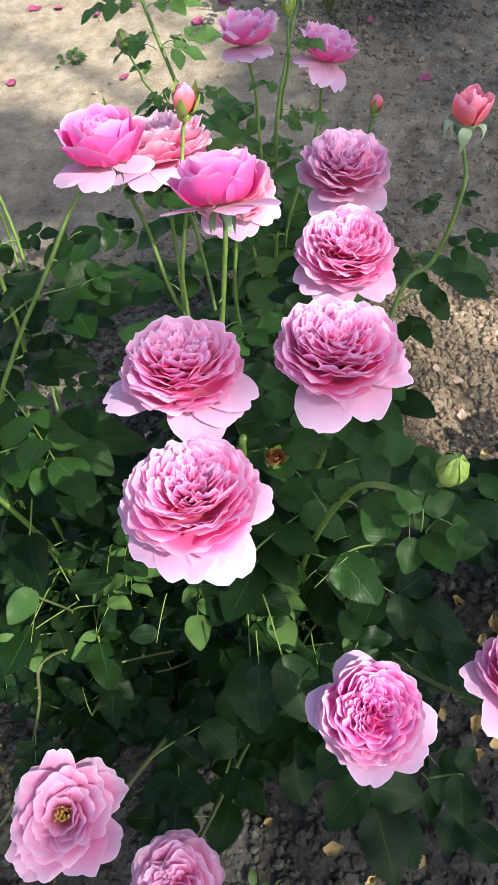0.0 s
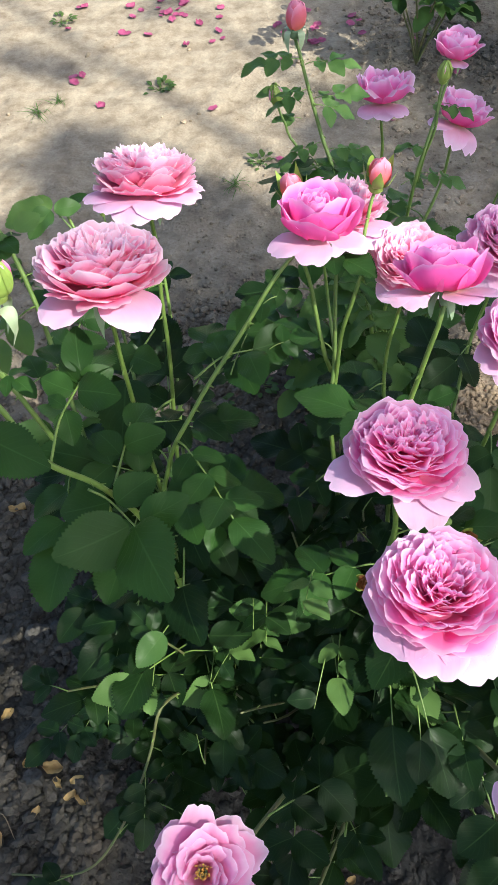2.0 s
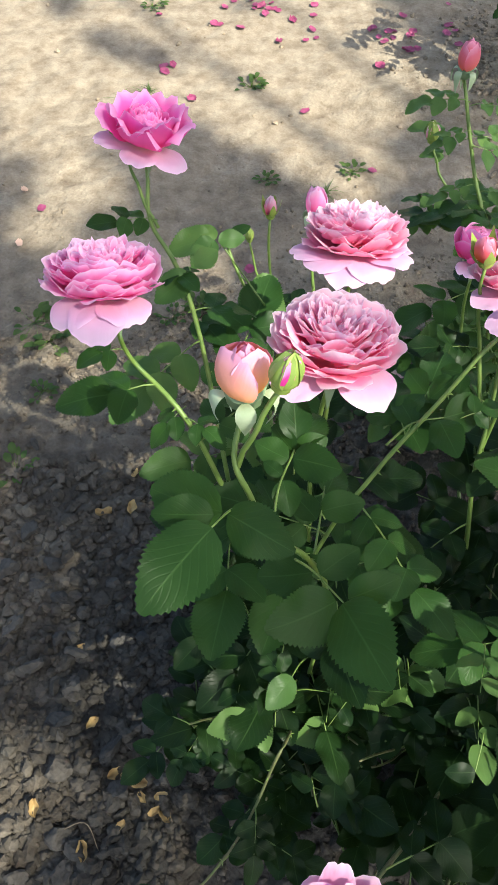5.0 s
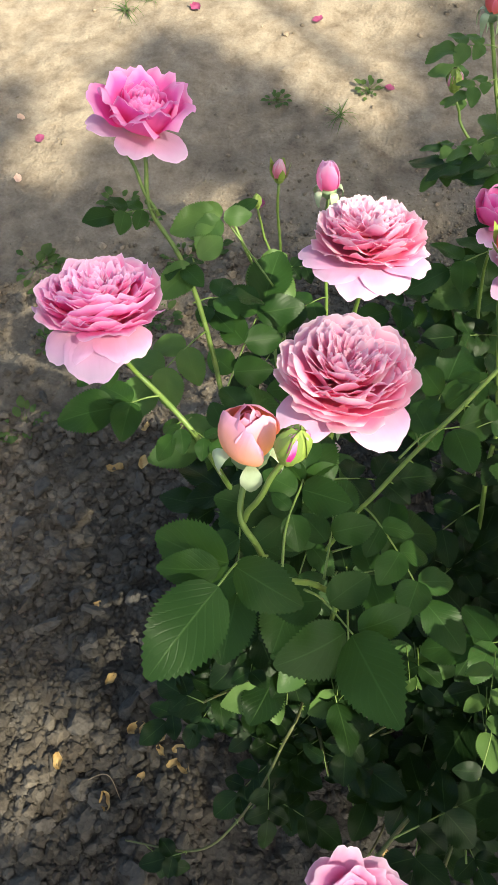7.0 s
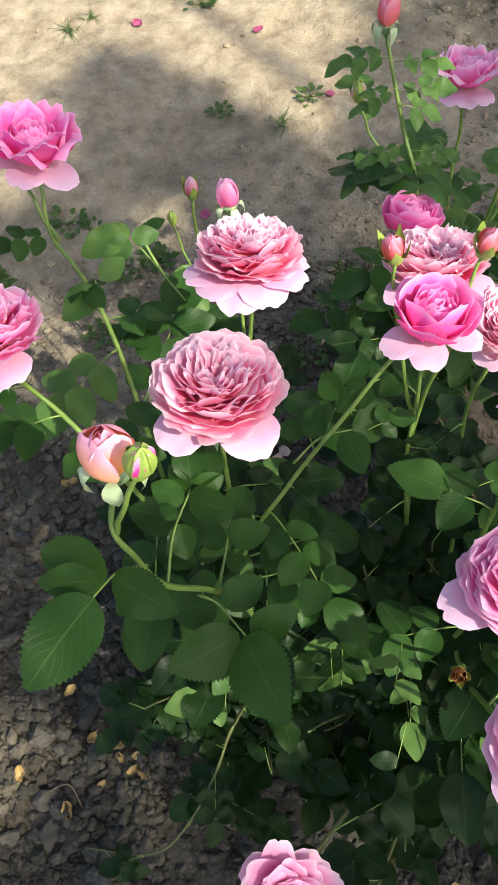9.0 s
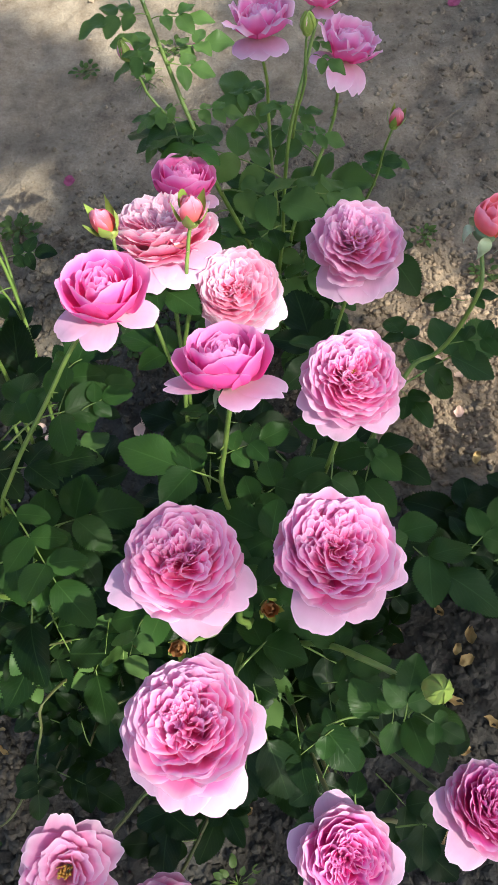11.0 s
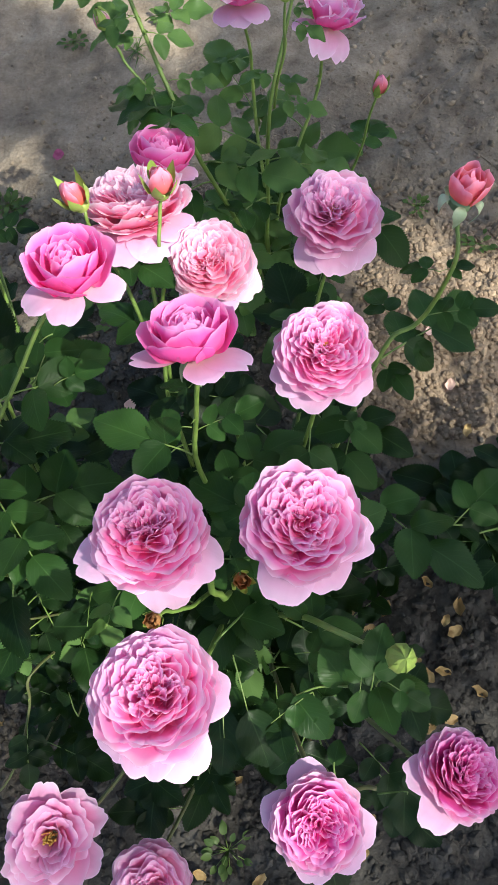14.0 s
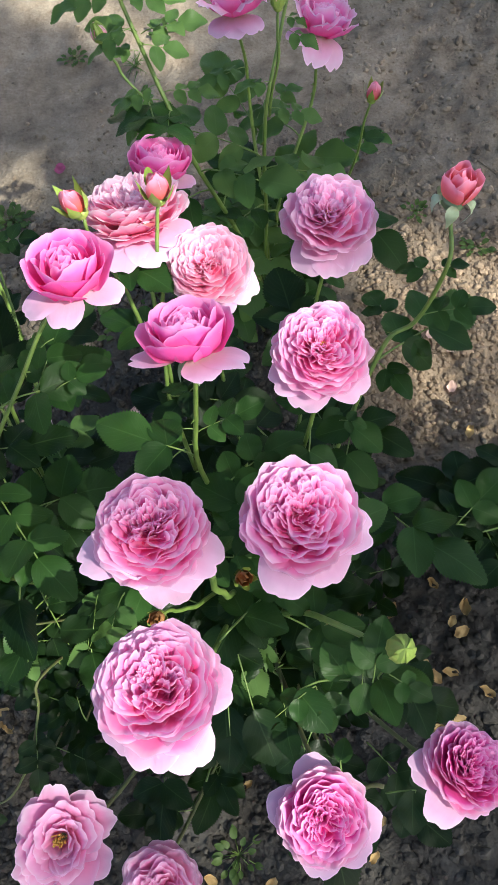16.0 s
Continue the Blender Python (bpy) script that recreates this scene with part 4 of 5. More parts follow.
# single leaves that stand out
LEFT_LEAVES = [
    ((-0.310, 0.479, 0.850), (-0.305, 0.530, 0.900)),
    ((-0.421, 0.584, 0.800), (-0.455, 0.545, 0.780)),
    ((-0.419, 0.569, 0.800), (-0.376, 0.538, 0.800)),
    ((-0.483, 0.612, 0.850), (-0.527, 0.585, 0.860)),
    ((-0.473, 0.795, 0.860), (-0.543, 0.761, 0.880)),
    ((-0.414, 0.890, 0.740), (-0.378, 0.913, 0.760)),
    ((-0.463, 0.779, 0.800), (-0.427, 0.734, 0.820)),
    ((-0.444, 0.803, 0.700), (-0.396, 0.758, 0.700)),
    ((-0.183, 0.607, 0.740), (-0.141, 0.699, 0.780)),
    ((-0.156, 0.640, 0.740), (-0.101, 0.652, 0.740)),
    ((-0.131, 0.625, 0.840), (-0.175, 0.602, 0.820)),
    ((-0.140, 0.589, 0.800), (-0.093, 0.610, 0.800)),
    ((-0.193, 0.458, 0.700), (-0.200, 0.409, 0.700)),
]
MID_LEAVES = [
    ((0.096, 0.281, 0.760), (0.028, 0.243, 0.740)),
    ((0.096, 0.281, 0.760), (0.108, 0.240, 0.740)),
    ((0.136, 0.277, 0.780), (0.139, 0.315, 0.800)),
    ((0.159, 0.283, 0.800), (0.191, 0.260, 0.790)),
    ((0.145, 0.278, 0.790), (0.150, 0.331, 0.820)),
    ((-0.011, 0.567, 0.700), (0.072, 0.588, 0.720)),
    ((-0.013, 0.574, 0.700), (-0.073, 0.573, 0.700)),
    ((0.222, 0.701, 0.580), (0.263, 0.646, 0.580)),
    ((0.246, 0.710, 0.620), (0.297, 0.694, 0.600)),
    ((0.269, 0.704, 0.680), (0.356, 0.701, 0.700)),
    ((0.280, 0.726, 0.740), (0.320, 0.729, 0.740)),
    ((0.280, 0.726, 0.740), (0.240, 0.747, 0.720)),
    ((0.246, 0.747, 0.600), (0.225, 0.808, 0.580)),
    ((0.162, 0.611, 0.600), (0.197, 0.603, 0.600)),
    ((0.066, 0.312, 0.660), (0.041, 0.302, 0.620)),
    ((0.083, 0.321, 0.700), (0.139, 0.321, 0.720)),
]
BACK_LEAVES = [
    ((-0.048, 1.184, 0.600), (-0.133, 1.196, 0.600)),
    ((-0.051, 1.199, 0.580), (-0.129, 1.173, 0.540)),
    ((-0.071, 1.214, 0.700), (-0.141, 1.218, 0.720)),
    ((-0.059, 1.187, 0.720), (0.031, 1.201, 0.720)),
    ((-0.071, 1.203, 0.680), (-0.118, 1.199, 0.680)),
    ((0.091, 1.350, 0.500), (-0.006, 1.317, 0.500)),
    ((0.104, 1.294, 0.450), (0.090, 1.285, 0.400)),
    ((0.124, 1.265, 0.500), (0.186, 1.295, 0.500)),
    ((0.287, 1.264, 0.400), (0.331, 1.224, 0.420)),
    ((0.149, 1.264, 0.660), (0.186, 1.246, 0.660)),
    ((-0.072, 1.165, 0.795), (-0.165, 1.150, 0.800)),
    ((-0.070, 1.165, 0.790), (0.012, 1.150, 0.795)),
    ((-0.062, 1.150, 0.760), (-0.130, 1.120, 0.745)),
    ((-0.058, 1.140, 0.740), (0.010, 1.130, 0.720)),
    ((-0.040, 1.120, 0.690), (-0.110, 1.100, 0.670)),
    ((-0.035, 1.115, 0.680), (0.045, 1.110, 0.670)),
    ((0.145, 1.150, 0.730), (0.185, 1.120, 0.720)),
    ((0.120, 1.110, 0.680), (0.070, 1.090, 0.690)),
    ((0.115, 1.105, 0.640), (0.190, 1.090, 0.620)),
]
shown_rng = np.random.default_rng(8)
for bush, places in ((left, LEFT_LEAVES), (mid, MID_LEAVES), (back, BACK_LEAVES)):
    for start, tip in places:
        leaf_to(bush, start, tip, shown_rng, bush is back or "upper_lit")


spread_leaf(left, [(-0.338, 0.412, 0.905), (-0.358, 0.402, 0.92), (-0.372, 0.378, 0.934)],
            [((-0.371, 0.378, 0.934), (-0.413, 0.314, 0.944)), ((-0.362, 0.398, 0.92), (-0.314, 0.368, 0.926)), ((-0.372, 0.394, 0.924), (-0.416, 0.386, 0.932)), ((-0.366, 0.4, 0.918), (-0.428, 0.414, 0.912))], shown_rng)
spread_leaf(left, [(-0.305, 0.411, 0.82), (-0.288, 0.406, 0.808), (-0.262, 0.377, 0.812)],
            [((-0.263, 0.376, 0.812), (-0.233, 0.307, 0.842)), ((-0.268, 0.379, 0.81), (-0.32, 0.337, 0.823)), ((-0.258, 0.381, 0.812), (-0.218, 0.389, 0.835)), ((-0.288, 0.407, 0.804), (-0.338, 0.4, 0.792)), ((-0.282, 0.404, 0.806), (-0.25, 0.43, 0.818))], shown_rng)

spread_leaf(left, [(-0.326, 0.407, 0.868), (-0.324, 0.45, 0.87), (-0.313, 0.486, 0.87), (-0.31, 0.499, 0.87)],
            [((-0.312, 0.49, 0.87), (-0.299, 0.548, 0.863)), ((-0.316, 0.482, 0.87), (-0.347, 0.492, 0.875)), ((-0.312, 0.483, 0.87), (-0.274, 0.467, 0.887)), ((-0.32, 0.46, 0.87), (-0.311, 0.431, 0.863)), ((-0.321, 0.465, 0.87), (-0.337, 0.476, 0.875))], shown_rng)
spread_leaf(left, [(-0.271, 0.459, 0.7), (-0.237, 0.466, 0.7), (-0.218, 0.473, 0.7)],
            [((-0.218, 0.473, 0.7), (-0.176, 0.494, 0.693)), ((-0.23, 0.468, 0.7), (-0.247, 0.503, 0.705)), ((-0.232, 0.464, 0.7), (-0.222, 0.417, 0.717))], shown_rng)
spread_leaf(left, [(-0.217, 0.551, 0.8), (-0.189, 0.58, 0.8), (-0.157, 0.589, 0.8)],
            [((-0.157, 0.589, 0.8), (-0.108, 0.61, 0.793)), ((-0.189, 0.579, 0.8), (-0.204, 0.616, 0.805)), ((-0.162, 0.586, 0.8), (-0.154, 0.54, 0.817))], shown_rng)
spread_leaf(left, [(-0.287, 0.427, 0.8), (-0.282, 0.462, 0.8), (-0.278, 0.499, 0.8)],
            [((-0.277, 0.49, 0.8), (-0.26, 0.53, 0.793)), ((-0.285, 0.462, 0.8), (-0.307, 0.488, 0.805)), ((-0.281, 0.471, 0.8), (-0.244, 0.478, 0.817))], shown_rng)
spread_leaf(left, [(-0.284, 0.738, 0.68), (-0.3, 0.7, 0.68), (-0.315, 0.656, 0.68)],
            [((-0.303, 0.699, 0.68), (-0.35, 0.688, 0.673)), ((-0.315, 0.656, 0.68), (-0.309, 0.568, 0.685)), ((-0.308, 0.693, 0.68), (-0.275, 0.663, 0.697))], shown_rng)
spread_leaf(left, [(-0.26, 0.56, 0.62), (-0.274, 0.587, 0.62), (-0.292, 0.604, 0.62)],
            [((-0.274, 0.588, 0.62), (-0.34, 0.618, 0.613)), ((-0.274, 0.592, 0.62), (-0.265, 0.63, 0.625)), ((-0.279, 0.582, 0.62), (-0.297, 0.542, 0.637))], shown_rng, SHADE_LEAFLETS)
spread_leaf(left, [(-0.243, 0.416, 0.6), (-0.245, 0.495, 0.6), (-0.246, 0.501, 0.6)],
            [((-0.246, 0.495, 0.6), (-0.255, 0.553, 0.593)), ((-0.24, 0.491, 0.6), (-0.225, 0.436, 0.605)), ((-0.244, 0.416, 0.6), (-0.229, 0.343, 0.617)), ((-0.248, 0.413, 0.6), (-0.285, 0.408, 0.593))], shown_rng, SHADE_LEAFLETS)
spread_leaf(left, [(-0.2, 0.643, 0.7), (-0.18, 0.664, 0.7), (-0.169, 0.662, 0.7)],
            [((-0.169, 0.662, 0.7), (-0.109, 0.69, 0.693)), ((-0.181, 0.665, 0.7), (-0.155, 0.615, 0.705)), ((-0.185, 0.667, 0.7), (-0.199, 0.686, 0.717))], shown_rng)
spread_leaf(mid, [(-0.255, 0.506, 0.55), (-0.235, 0.544, 0.55), (-0.223, 0.553, 0.55)],
            [((-0.235, 0.549, 0.55), (-0.186, 0.557, 0.543)), ((-0.23, 0.557, 0.55), (-0.22, 0.602, 0.555)), ((-0.235, 0.54, 0.55), (-0.218, 0.493, 0.567))], shown_rng, SHADE_LEAFLETS)
spread_leaf(mid, [(0.095, 0.354, 0.72), (0.105, 0.348, 0.72), (0.108, 0.344, 0.72)],
            [((0.104, 0.351, 0.72), (0.102, 0.385, 0.713)), ((0.108, 0.343, 0.72), (0.149, 0.33, 0.725)), ((0.095, 0.354, 0.72), (0.077, 0.369, 0.737))], shown_rng)
spread_leaf(mid, [(0.128, 0.284, 0.76), (0.102, 0.285, 0.76), (0.081, 0.279, 0.76)],
            [((0.079, 0.278, 0.76), (0.107, 0.241, 0.753)), ((0.076, 0.279, 0.76), (0.056, 0.258, 0.765)), ((0.128, 0.285, 0.76), (0.105, 0.313, 0.777))], shown_rng)
spread_leaf(mid, [(0.162, 0.291, 0.78), (0.153, 0.285, 0.78), (0.151, 0.281, 0.78)],
            [((0.155, 0.284, 0.78), (0.199, 0.268, 0.773)), ((0.153, 0.3, 0.78), (0.151, 0.329, 0.785)), ((0.152, 0.281, 0.78), (0.158, 0.245, 0.797)), ((0.14, 0.279, 0.78), (0.131, 0.251, 0.773))], shown_rng)
spread_leaf(mid, [(0.121, 0.198, 0.5), (0.121, 0.21, 0.5), (0.122, 0.213, 0.5)],
            [((0.121, 0.209, 0.5), (0.131, 0.239, 0.493))], shown_rng)
spread_leaf(mid, [(0.183, 0.165, 0.35), (0.221, 0.166, 0.35), (0.223, 0.162, 0.35)],
            [((0.221, 0.167, 0.35), (0.209, 0.111, 0.343)), ((0.22, 0.171, 0.35), (0.244, 0.195, 0.355))], shown_rng, SHADE_LEAFLETS)
spread_leaf(left, [(-0.35, 0.829, 0.7), (-0.4, 0.872, 0.745), (-0.415, 0.881, 0.76)],
            [((-0.415, 0.881, 0.76), (-0.381, 0.888, 0.765)), ((-0.419, 0.881, 0.76), (-0.447, 0.845, 0.755)), ((-0.423, 0.884, 0.76), (-0.478, 0.865, 0.765)), ((-0.418, 0.884, 0.76), (-0.44, 0.892, 0.775))], shown_rng, YOUNG_SUNLIT_LEAFLETS)
spread_leaf(left, [(-0.433, 0.753, 0.8), (-0.435, 0.765, 0.81), (-0.438, 0.772, 0.815)],
            [((-0.435, 0.761, 0.81), (-0.472, 0.729, 0.81)), ((-0.432, 0.772, 0.815), (-0.405, 0.799, 0.82))], shown_rng, YOUNG_SUNLIT_LEAFLETS)


# withered bloom, cut stubs and the low arching stem
e = bud(mid, (0.037, 0.387, 0.752), 25, -60, 0.0085, 0.018, WITHER, 48, "half", 1.0)
cane(mid, [(0.05, 0.44, 0.55), (0.045, 0.41, 0.66), e], 0.003, 0.002, thorns=False)
e = bud(mid, (-0.055, 0.36, 0.72), 30, -120, 0.008, 0.016, WITHER, 49, "half", 1.0)
cane(mid, [(0.0, 0.43, 0.5), (-0.035, 0.385, 0.64), e], 0.003, 0.002, thorns=False)
cane(mid, [(0.03, 0.43, 0.5), (0.008, 0.385, 0.7), (0.011, 0.381, 0.8)], 0.0036, 0.0034, thorns=False)
cane(mid, [(0.07, 0.34, 0.3), (0.119, 0.19, 0.42), (0.173, 0.178, 0.45)], 0.0032, 0.003, mat=CANE, thorns=False)
cane(left, [LB, (-0.28, 0.36, 0.36), (-0.312, 0.304, 0.32), (-0.365, 0.229, 0.22), (-0.426, 0.182, 0.16), (-0.542, 0.184, 0.1)], 0.0026, 0.0014, mat=CANE, leaves=5, seed=95, low=0.45, high=1.0, scale=0.85)
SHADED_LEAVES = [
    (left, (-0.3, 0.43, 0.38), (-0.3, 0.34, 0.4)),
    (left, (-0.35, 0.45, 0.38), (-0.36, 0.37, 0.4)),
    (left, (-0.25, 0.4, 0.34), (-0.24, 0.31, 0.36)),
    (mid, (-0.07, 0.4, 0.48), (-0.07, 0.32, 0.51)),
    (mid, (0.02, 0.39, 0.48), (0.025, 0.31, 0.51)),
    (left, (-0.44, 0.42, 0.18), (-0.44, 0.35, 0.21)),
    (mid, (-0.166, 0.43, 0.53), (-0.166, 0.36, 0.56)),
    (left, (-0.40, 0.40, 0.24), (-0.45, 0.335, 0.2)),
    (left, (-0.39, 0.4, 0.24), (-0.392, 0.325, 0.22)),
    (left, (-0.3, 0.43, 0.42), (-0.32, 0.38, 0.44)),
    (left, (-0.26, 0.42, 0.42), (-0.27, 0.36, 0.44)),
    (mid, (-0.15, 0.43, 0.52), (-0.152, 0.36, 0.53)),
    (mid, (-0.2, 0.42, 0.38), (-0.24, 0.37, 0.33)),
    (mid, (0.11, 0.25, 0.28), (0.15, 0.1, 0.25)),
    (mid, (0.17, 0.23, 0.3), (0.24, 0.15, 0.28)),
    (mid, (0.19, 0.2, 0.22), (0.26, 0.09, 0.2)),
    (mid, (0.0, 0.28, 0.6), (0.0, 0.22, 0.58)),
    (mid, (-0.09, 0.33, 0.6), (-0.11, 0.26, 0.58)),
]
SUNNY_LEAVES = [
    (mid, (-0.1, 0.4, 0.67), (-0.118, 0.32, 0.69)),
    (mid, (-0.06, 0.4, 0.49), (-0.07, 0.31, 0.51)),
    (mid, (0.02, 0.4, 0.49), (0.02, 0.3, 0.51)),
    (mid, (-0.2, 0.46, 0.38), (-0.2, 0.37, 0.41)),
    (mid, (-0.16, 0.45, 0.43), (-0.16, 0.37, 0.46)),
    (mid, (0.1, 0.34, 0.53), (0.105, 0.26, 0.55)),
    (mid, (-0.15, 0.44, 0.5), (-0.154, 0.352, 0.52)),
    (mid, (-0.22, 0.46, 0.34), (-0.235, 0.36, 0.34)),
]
# Dark tone for the shaded leaves; the sunny ones get sunlight in their colour.
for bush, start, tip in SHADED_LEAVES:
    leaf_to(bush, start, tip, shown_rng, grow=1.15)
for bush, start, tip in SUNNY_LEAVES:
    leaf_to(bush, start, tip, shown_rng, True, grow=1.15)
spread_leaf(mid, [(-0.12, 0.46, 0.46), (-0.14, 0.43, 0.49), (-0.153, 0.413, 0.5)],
            [((-0.153, 0.413, 0.5), (-0.153, 0.35, 0.51)), ((-0.147, 0.422, 0.498), (-0.1, 0.402, 0.503)), ((-0.15, 0.424, 0.5), (-0.196, 0.43, 0.505))], shown_rng, YOUNG_SUNLIT_LEAFLETS)
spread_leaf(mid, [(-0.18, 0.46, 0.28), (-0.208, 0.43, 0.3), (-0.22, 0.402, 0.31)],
            [((-0.22, 0.4, 0.31), (-0.268, 0.368, 0.318)), ((-0.217, 0.425, 0.303), (-0.268, 0.42, 0.31)), ((-0.214, 0.404, 0.308), (-0.214, 0.352, 0.316))], shown_rng, YOUNG_SUNLIT_LEAFLETS)
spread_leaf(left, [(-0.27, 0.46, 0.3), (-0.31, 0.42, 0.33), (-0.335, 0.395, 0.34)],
            [((-0.335, 0.395, 0.34), (-0.388, 0.363, 0.35)), ((-0.325, 0.4, 0.337), (-0.318, 0.35, 0.342))], shown_rng, YOUNG_SUNLIT_LEAFLETS)
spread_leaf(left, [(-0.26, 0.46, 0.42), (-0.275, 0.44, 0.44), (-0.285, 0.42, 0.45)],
            [((-0.285, 0.42, 0.45), (-0.311, 0.376, 0.456))], shown_rng, YOUNG_SUNLIT_LEAFLETS)
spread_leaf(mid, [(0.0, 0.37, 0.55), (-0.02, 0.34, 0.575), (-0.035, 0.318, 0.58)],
            [((-0.035, 0.318, 0.58), (-0.078, 0.282, 0.588))], shown_rng, YOUNG_SUNLIT_LEAFLETS)
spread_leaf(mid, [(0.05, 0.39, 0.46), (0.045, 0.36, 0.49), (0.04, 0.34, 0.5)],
            [((0.04, 0.34, 0.5), (0.0, 0.303, 0.51))], shown_rng, YOUNG_SUNLIT_LEAFLETS)
# no leaflet grows through a bloom, and the lit leaves stand free towards the sun
LIT = [(-0.154, 0.376, 0.53), (-0.22, 0.39, 0.36), (-0.25, 0.34, 0.36), (-0.16, 0.39, 0.45), (-0.2, 0.4, 0.4), (0.103, 0.272, 0.55), (-0.44, 0.36, 0.2), (-0.166, 0.365, 0.55), (-0.116, 0.337, 0.691), (-0.153, 0.38, 0.505), (-0.245, 0.383, 0.314), (-0.36, 0.38, 0.345), (-0.298, 0.398, 0.453), (-0.057, 0.298, 0.584), (0.02, 0.32, 0.505)]


FREE = [(-0.153, 0.38, 0.505), (-0.245, 0.383, 0.314), (-0.25, 0.42, 0.306), (-0.36, 0.38, 0.345), (-0.298, 0.398, 0.453), (-0.057, 0.298, 0.584), (0.02, 0.32, 0.505)]
UPWARDS = Vector((-0.02, -0.33, 0.944))


def covers(p, spot):
    """Whether a leaf at p would hide the free-standing lit leaf at spot from above."""
    d = p - Vector(spot)
    along = d.dot(UPWARDS)
    return 0.03 < along < 0.3 and (d - UPWARDS * along).length < 0.03 + 0.1 * along


def shades(p, spot):
    d = p - Vector(spot)
    along = d.dot(SUN_WAY)
    return along > 0.05 and (d - SUN_WAY * along).length < 0.03


for one_leaf, spots in LEAFLET_PLACES:
    if any((p - centre).length < 0.95 * R for p in spots for centre, R in HEADS) or any(shades(p, spot) for p in spots for spot in LIT) or any(covers(p, spot) for p in spots for spot in FREE):
        stalk = one_leaf.parent
        bpy.data.objects.remove(one_leaf)
        if not stalk.children:
            bpy.data.objects.remove(stalk)
dry = bush_at(0.42, 2.62, "sparse yellowing rose bush with thin bare stems")
dry_rng = np.random.default_rng(300)
for k in range(9):
    a = k * GOLD
    end = (0.42 + 0.2 * math.cos(a), 2.62 + 0.16 * math.sin(a), dry_rng.uniform(0.3, 0.6))
    cane(dry, [(0.42, 2.62, 0), (0.42 + 0.08 * math.cos(a), 2.62 + 0.06 * math.sin(a), 0.2), end], 0.004, 0.002, mat=CANE, leaves=4, seed=310 + k, low=0.4, high=1.0, light_tone=0.5)


# ---- the shade tree ----
# Stands out of view; its crown is shaped to dapple the bed.
def shade_tree():
    rng = np.random.default_rng(77)
    tree = tagged(new("tree"), "tall leafy shade tree standing outside the rose bed", "tree")
    tree.location = (7.0, -4.4, 0)
    top = np.array([0, 0, 8.0])
    part("trunk", tube("trunk", smooth_line([(0, 0, -0.1), (0.05, 0.02, 2), (-0.1, 0.1, 5), top], 8), 0.24, 0.1, BARK, 14, 0.1), tree)
    verts, faces = [], []
    base = np.array(tree.location)
    way = np.array(SUN_WAY)
    heart = np.array([-0.2, 1.6, 0]) + way * (8.8 / way[2]) - base
    for k in range(17):
        a, far_out = k * GOLD, math.sqrt((k + 0.5) / 18)
        st = np.array([0, 0, rng.uniform(4.4, 7.8)])
        en = np.array([heart[0] + 3.0 * far_out * math.cos(a), heart[1] + 3.2 * far_out * math.sin(a), rng.uniform(8.0, 10.3)])
        part("limb", tube("limb", smooth_line([st, (st + en) / 2 + [0, 0, 0.5], en], 6), 0.06, 0.012, BARK, 8), tree)
    # sky gaps cut to place sun: a point on the garden and the gap's width
    far_soil = [
        ((-1.2, 2.55, 0), 0.3), ((-1.05, 2.25, 0), 0.2), ((-0.95, 1.98, 0), 0.14), ((-0.8, 3.05, 0), 0.34), ((-0.5, 2.75, 0), 0.26),
        ((-0.2, 2.95, 0), 0.34), ((-0.22, 2.55, 0), 0.22), ((-0.18, 2.25, 0), 0.18), ((-0.6, 2.4, 0), 0.14), ((-1.6, 3.0, 0), 0.35),
        ((-1.02, 1.72, 0), 0.08), ((0.43, 1.2, 0), 0.11), ((0.51, 0.96, 0), 0.14), ((-0.5, 1.63, 0), 0.09),
        ((-0.12, 2.1, 0), 0.16),
    ]
    near_soil = [
        ((-0.8, 1.27, 0), 0.07), ((-0.13, 0.14, 0), 0.075), ((0.145, 0.04, 0), 0.06), ((-0.75, 0.37, 0), 0.06), ((-0.455, 0.294, 0), 0.03),
        ((-0.76, 0.24, 0), 0.04), ((-0.35, 2.75, 0), 0.42), ((-0.55, 2.5, 0), 0.24), ((-0.1, 2.8, 0), 0.3), ((-0.36, 2.35, 0), 0.17),
        ((0.56, 1.04, 0), 0.19), ((0.45, 1.16, 0), 0.1), ((0.36, 1.27, 0), 0.06), ((0.36, 0.1, 0), 0.04), ((0.42, 0.27, 0), 0.07), ((0.5, 0.88, 0), 0.1),
        ((-0.1, 0.14, 0), 0.06),
    ]
    upper = [
        ((0.03, 0.72, 0.83), 0.05), ((-0.405, 0.88, 0.75), 0.03), ((-0.26, 0.52, 0.92), 0.075), ((-0.2, 0.36, 0.42), 0.06), ((-0.42, 0.35, 0.22), 0.064), ((0.2, 0.15, 0.58), 0.059),
        ((-0.25, 0.68, 0.9), 0.064), ((0.11, 0.44, 0.9), 0.059), ((-0.035, 0.285, 0.9), 0.03), ((-0.031, 0.415, 0.89), 0.075), ((-0.154, 0.376, 0.52), 0.049), ((-0.116, 0.337, 0.691), 0.03),
        ((-0.22, 0.39, 0.36), 0.064), ((0.103, 0.272, 0.55), 0.03), ((-0.054, 0.79, 0.83), 0.054), ((-0.092, 0.642, 0.94), 0.044),
    ]
